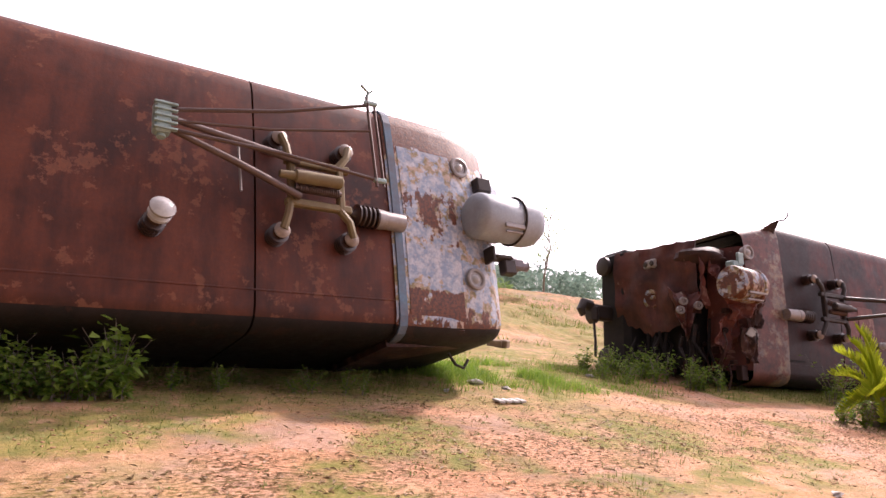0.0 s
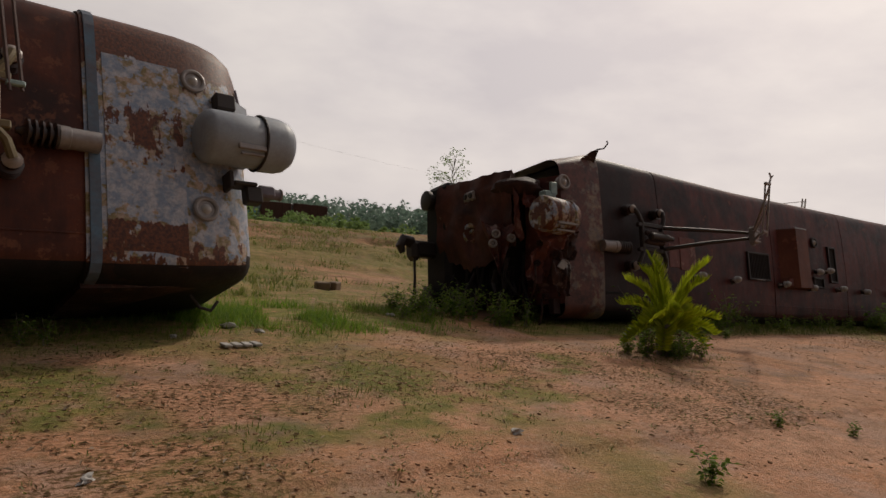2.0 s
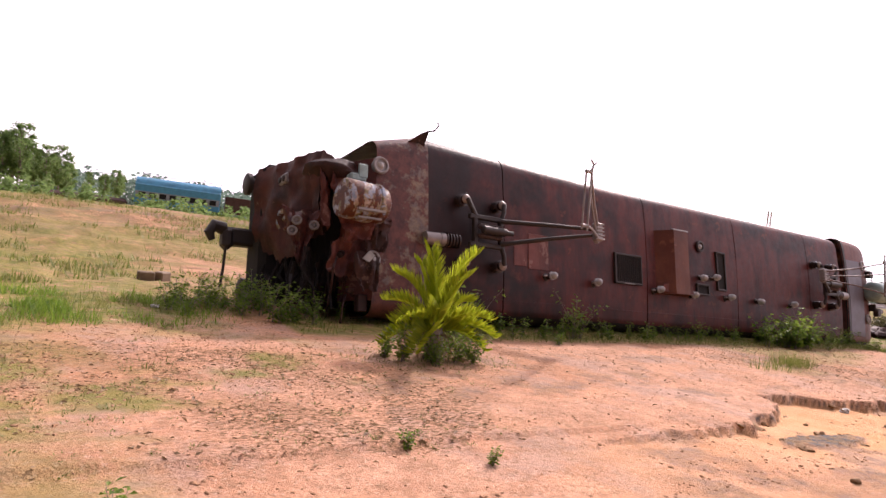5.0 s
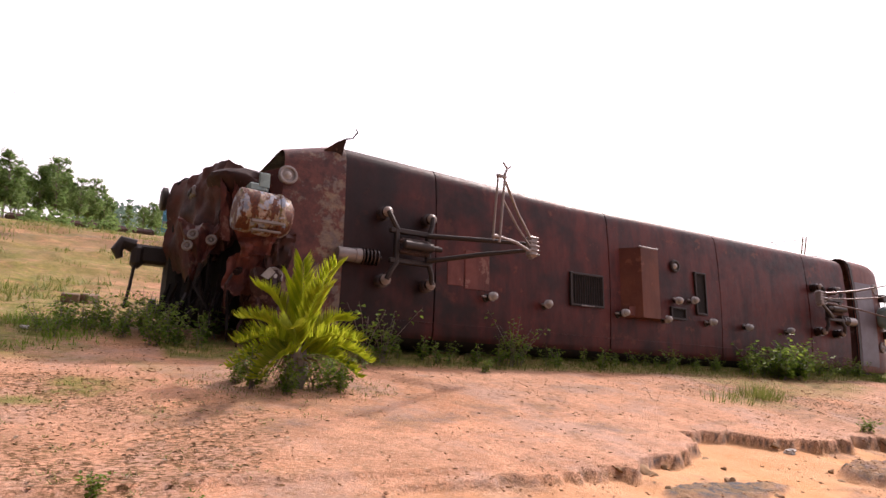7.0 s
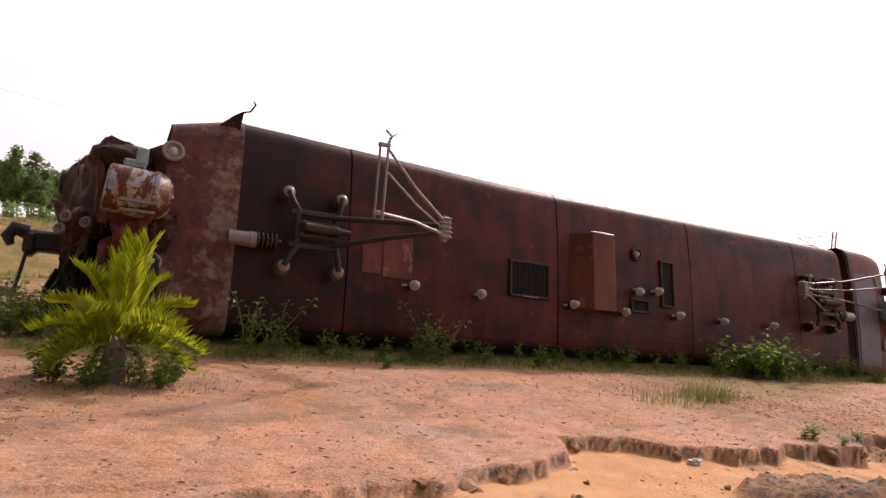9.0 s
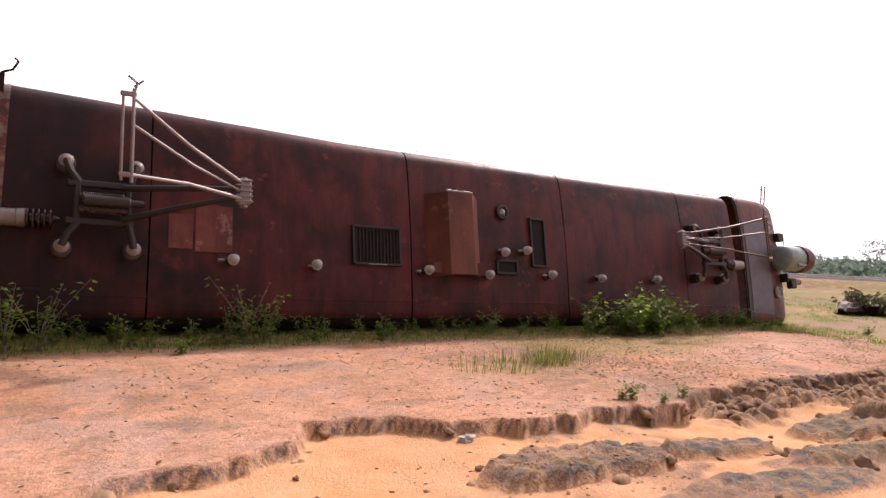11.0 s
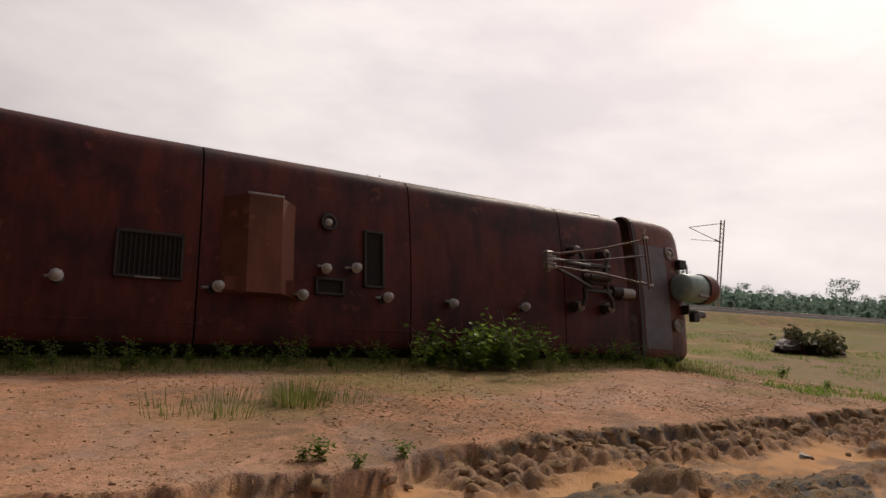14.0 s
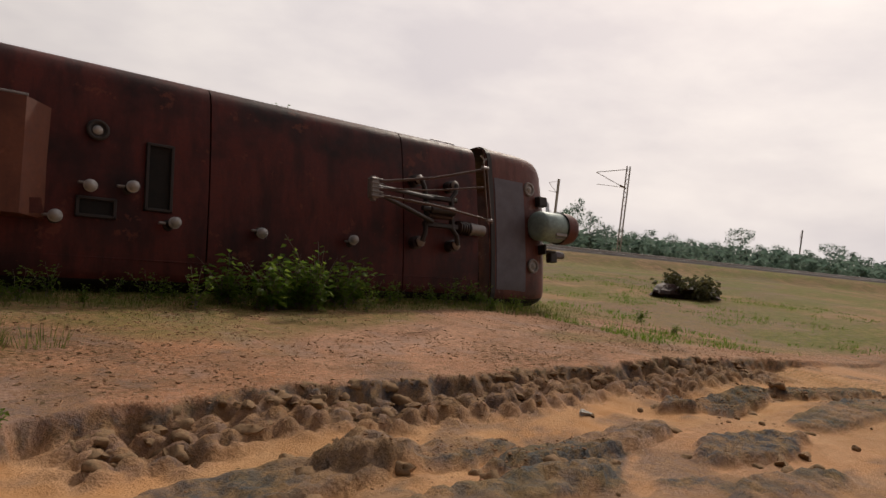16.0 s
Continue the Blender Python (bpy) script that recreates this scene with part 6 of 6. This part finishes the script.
def thicket(name, n, az0, az1, eye, d0, d1, h0, h1, mat, label, leaf, seed):
    """A far belt of woods with an uneven top, one object."""
    rnd = random.Random(seed)
    g = Geo()
    for k in range(n):
        az, d = radians(rnd.uniform(az0, az1)), rnd.uniform(d0, d1)
        x, y = eye[0] + d * math.cos(az), eye[1] + d * math.sin(az)
        z0 = gz_at(x, y)
        h = rnd.uniform(h0, h1) * (0.6 + 0.8 * noise.noise(Vector((math.degrees(az) * 0.9, seed, 0))) ** 2 + 0.25)
        for _ in range(46):
            t = rnd.random()
            r = (0.9 + 1.5 * math.sin(math.pi * min(1, t * 1.05))) * h / 5
            c = Vector((x + rnd.gauss(0, r * 0.6), y + rnd.gauss(0, r * 0.6), z0 + h * t))
            b = rnd.uniform(0, 6.28)
            leaf_quad(g, c, (math.cos(b), math.sin(b), rnd.uniform(-0.7, 0.7)), (rnd.uniform(-1, 1), rnd.uniform(-1, 1), 0.5), leaf * rnd.uniform(0.7, 1.5), leaf * 0.42)
    tagged(new(name, g.mesh(name, mat, 0)), label, "woods", kind="stuff")


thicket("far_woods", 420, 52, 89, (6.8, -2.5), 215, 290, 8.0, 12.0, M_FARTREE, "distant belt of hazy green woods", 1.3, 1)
thicket("scrub", 150, 62, 110, (8, -2.5), 60, 100, 0.7, 1.9, M_TREE, "low green scrub along the top of the bank", 0.34, 2)
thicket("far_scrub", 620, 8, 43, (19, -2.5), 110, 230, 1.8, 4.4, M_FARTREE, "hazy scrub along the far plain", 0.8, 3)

# ---------------------------------------------------------------- railway, masts, far vehicles
RDIR, RNRM = Vector((0.967, -0.254, 0)), Vector((0.254, 0.967, 0))
RMID = Vector((72.0, 31.5, 0.0))
rail_m = Matrix((RDIR, RNRM, Vector((0, 0, 1)))).transposed().to_4x4()
rail_m.translation = RMID
g = Geo()
prof = [(-3.1, -0.3), (-1.9, 0.50), (1.9, 0.50), (3.1, -0.3)]
g.put([(-55, y, z) for y, z in prof] + [(160, y, z) for y, z in prof], [(0, 1, 5, 4), (1, 2, 6, 5), (2, 3, 7, 6), (3, 2, 1, 0), (4, 5, 6, 7)])
ballast = thing_mesh("ballast", g, M_BALLAST, rail_m, "bank of grey track ballast", "ballast", kind="structure", smooth=0)
track = thing("railway_track", rail_m, "straight railway track on grey ballast across the plain", "track")
for y in (-0.84, 0.84):
    part("rail", Geo().box((52, y, 0.70), (214, 0.07, 0.03), r=0.008).box((52, y, 0.62), (214, 0.02, 0.14), r=0.004).box((52, y, 0.55), (214, 0.14, 0.02), r=0.004), M_STEEL, track)
sl = Geo().box((0, 0, 0.50), (0.24, 2.7, 0.10), r=0.02).mesh("sleeper", M_MAST)
for k in range(150):
    ob = new("sleeper", sl)
    ob.parent, ob.location = track, (-25 + 0.62 * k, 0, 0)


def mast(x, y, h, turn, arm=True):
    top = thing("catenary_mast", Matrix.Translation((x, y, gz_at(x, y) - 0.1)) @ pose(0, 0, 0, 0, 0, turn), "grey lattice steel mast beside the railway", "mast", "railway masts")
    g = Geo()
    for sx in (-0.15, 0.15):
        g.box((sx, 0, h / 2), (0.12, 0.24, h), r=0.01)
    part("column", g, M_MAST, top)
    g = Geo()
    n = int(h / 0.45)
    for k in range(n):
        z = 0.3 + (h - 0.5) * k / n
        g.path([(-0.2, 0, z), (0.2, 0, z + 0.4)] if k % 2 else [(0.2, 0, z), (-0.2, 0, z + 0.4)], 0.035, 4)
    part("lacing", g, M_MAST, top)
    if arm:
        part("bracket_arm", Geo().path([(0, 0, h - 0.3), (-3.0, 0, h - 0.85)], 0.035, 6).path([(0, 0, h - 2.2), (-3.0, 0, h - 0.85)], 0.035, 6).path([(0, 0, h - 2.1), (-2.8, 0, h - 2.0)], 0.025, 6), M_MAST, top)
        part("insulator", Geo().lathe((-0.2, 0, h - 2.1), (-0.65, 0, h - 1.9), [(0, 0.04), (0.1, 0.09), (0.9, 0.09), (1, 0.04)], 8), M_PORC, top)
    part("footing", Geo().box((0, 0, 0.05), (0.7, 0.7, 0.5), r=0.05), M_PALE, top)
    return top


mast(73.4, 36.6, 9.1, -50)
mast(19.7 + 100 * math.cos(radians(41.7)), -2.5 + 100 * math.sin(radians(41.7)), 10.4, 15)
mast(19.7 + 150 * math.cos(radians(22.6)), -2.5 + 150 * math.sin(radians(22.6)), 8.6, 15)
pz = gz_at(3.75, 37.6)
pole = thing("utility_pole", Matrix.Translation((3.75, 37.6, pz - 0.2)) @ pose(0, 0, 0, 1.0, 1.5, 0), "weathered wooden utility pole on the bank", "pole")
part("shaft", Geo().tube((0, 0, 0), (0, 0, 8.2), 0.15, 10, 0.10), M_WOOD, pole)
part("insulator_bracket", Geo().path([(0, 0, 7.4), (0.3, 0, 7.6), (0.32, 0, 7.9)], 0.03, 6).path([(0, 0, 6.4), (0.25, 0, 6.7)], 0.03, 6).box((0, -0.1, 5.6), (0.3, 0.1, 0.12), r=0.02), M_IRON, pole)
for z in (6.9,):
    pts = [(3.75 + 60 * t, 37.6 + 22 * t, pz + z - 5.0 * t * (1 - t)) for t in (0, 0.15, 0.3, 0.5, 0.7, 0.85, 1)]
    thing_mesh("overhead_wire", Geo().path(pts, 0.004, 4), M_IRON, Matrix(), "thin dark overhead wire strung from a pole", "wire", "overhead wires")
post = thing_mesh("fence_post", Geo().tube((0, 0, -0.1), (0, 0, 1.3), 0.07, 8), M_WOOD, Matrix.Translation((5.6, 36.2, gz_at(5.6, 36.2))), "short weathered wooden post on the bank", "post")

# derelict coach and wagons behind the bank
cz = gz_at(24, 87)
coach_m = Matrix.Translation((19.6, 87.2, cz)) @ pose(0, 0, 0, 0, 0, -13.0)
coach = thing("passenger_coach", coach_m, "derelict blue coach with pale window band behind scrub", "coach")
part("body", Geo().box((5.1, 1.4, 1.75), (10.2, 2.8, 2.5), r=0.12), M_BLUECAR, coach)
part("roof", Geo().lathe((0.0, 1.4, 2.55), (10.2, 1.4, 2.55), [(0, 1.32), (1, 1.32)], 20), M_BLUECAR, coach)
part("pale_band", Geo().box((5.1, -0.012, 1.62), (10.0, 0.03, 0.85), r=0.006), M_WHITE, coach, "pale band")
for k in range(8):
    w_ = part("window", Geo().box((0.9 + 1.2 * k, -0.04, 1.62), (0.80, 0.03, 0.62), r=0.01), M_VOID, coach, "dark empty window")
for k in range(9):
    x = 0.6 + 1.1 * k
    part("roof_pipe", Geo().path([(x, 1.4, 3.8), (x + 0.1, 1.3, 4.15), (x + 0.7, 1.3, 4.2), (x + 0.9, 1.3, 3.85)], 0.04, 5), M_CABRED, coach)
for x0, w_, h_ in ((10.8, 4.0, 2.2), (15.1, 4.6, 2.3)):
    wag = thing("wagon", coach_m @ Matrix.Translation((x0, 0, 0)), "dark brown derelict goods wagon", "wagon", "goods wagons")
    part("body", Geo().box((w_ / 2, 1.4, 0.5 + h_ / 2), (w_, 2.7, h_), r=0.05), M_REDCAR, wag)
    for k in range(5):
        part("rib", Geo().box((0.2 + (w_ - 0.4) * k / 4, 0.02, 0.5 + h_ / 2), (0.10, 0.08, h_ - 0.1), r=0.02), M_REDCAR, wag)
low = thing_mesh("rubble_row", Geo().box((0, 0, 0.3), (16, 1.2, 0.9), r=0.3), M_REDCAR, Matrix.Translation((11.0, 88, gz_at(11, 88))), "low dark row of scrapped bogies", "scrap")

# dark scrap heap in scrub on the right
for k, (x, y, s) in enumerate(((44.2, 12.7, 1.0), (45.6, 12.6, 1.2), (46.9, 12.4, 0.9))):
    thing_mesh("scrap_lump", Geo().blob((0, 0, 0.2), (0.9 * s, 0.5, 0.34 * s), k + 4, 0.5, 12, 8), M_BURNT, Matrix.Translation((x, y, gz_at(x, y))), "dark rusty scrap lump in dry scrub", "scrap", "scrap heap")
thicket("heap_scrub", 22, 27.2, 30.6, (18.1, -2.6), 30.6, 33, 0.7, 1.25, M_SCRUB, "dusty dark scrub round the scrap heap", 0.2, 6)

# ---------------------------------------------------------------- stones, clods, small debris
shapes = [Geo().blob((0, 0, 0), (0.5, 0.42, 0.36), k * 1.3 + 0.4, 0.30, 10, 7).mesh("stone", M_STONE, 60) for k in range(7)]


def stone(x, y, s, sink=0.12, flat=1.0, turn=None):
    ob = new("stone", shapes[rs.randrange(7)])
    ob.parent = ground
    ob.matrix_basis = Matrix.Translation((x, y, gz_at(x, y) + s * 0.36 * flat - sink * s)) @ pose(0, 0, 0, rs.uniform(-20, 20), rs.uniform(-20, 20), rs.uniform(0, 360) if turn is None else turn) @ Matrix.Diagonal((s, s * rs.uniform(0.7, 1.1), s * flat, 1))


rs = random.Random(4)
for k in range(215):  # broken rim of the gully, thickest past the middle
    x = 20.6 + 9.5 * rs.random() ** 1.4
    ye = np.interp(x, EDGE_X, EDGE_Y)
    stone(x, ye - 0.02 - 0.5 * rs.random() ** 1.5, rs.uniform(0.08, 0.20), 0.45, rs.uniform(0.5, 0.8))
for k in range(16):
    x = rs.uniform(13.9, 20.6)
    ye = np.interp(x, EDGE_X, EDGE_Y)
    stone(x, ye - rs.uniform(0.0, 0.10), rs.uniform(0.12, 0.24), 0.48, rs.uniform(0.5, 0.7))
for cx, cy, a, b, h in CRUSTS:
    for k in range(5):
        t = rs.uniform(0, 6.28)
        stone(cx + a * 1.02 * math.cos(t), cy + b * 1.05 * math.sin(t), rs.uniform(0.08, 0.22), 0.3, rs.uniform(0.5, 0.9))
stone(14.55, 1.50, 0.30, 0.40, 0.75)
for k in range(40):
    stone(rs.uniform(13, 31), rs.uniform(-1.2, 1.7), rs.uniform(0.03, 0.09), 0.2)

deb = random.Random(9)
board = thing("pale_board", Matrix.Translation((6.02, 5.60, gz_at(6.02, 5.6) + 0.02)) @ pose(0, 0, 0, 0, 0, 8), "broken pale slatted board lying on the soil", "board")
for k in range(4):
    part("slat", Geo().box((-0.18 + 0.12 * k, 0, 0.012), (0.09, 0.17, 0.03), pose(0, 0, 0, 0, 0, deb.uniform(-5, 5)), r=0.006), M_PALE, board)
for x, y in ((9.85, 12.6), (10.2, 12.7)):
    thing_mesh("concrete_block", Geo().box((0, 0, 0.1), (0.34, 0.22, 0.22), r=0.025), M_WOOD, Matrix.Translation((x, y, gz_at(x, y) - 0.02)) @ pose(0, 0, 0, 0, 0, deb.uniform(0, 90)), "weathered grey-brown block lying on the grass", "block", "blocks")
for x, y, s in ((17.28, 1.82, 0.07), (6.2, 6.9, 0.10), (6.5, 6.5, 0.06), (7.15, 1.98, 0.05), (4.2, 2.0, 0.05), (9.3, 8.1, 0.08), (24.8, 1.3, 0.06), (5.4, 6.2, 0.06), (8.0, 7.6, 0.06)):
    thing_mesh("litter_scrap", Geo().blob((0, 0, s * 0.3), (s, s * 0.7, s * 0.45), x, 0.5, 8, 6), M_PALE, Matrix.Translation((x, y, gz_at(x, y))) @ pose(0, 0, 0, 0, 0, x * 50), "small crumpled white scrap on the ground", "litter", "white scraps", smooth=0)
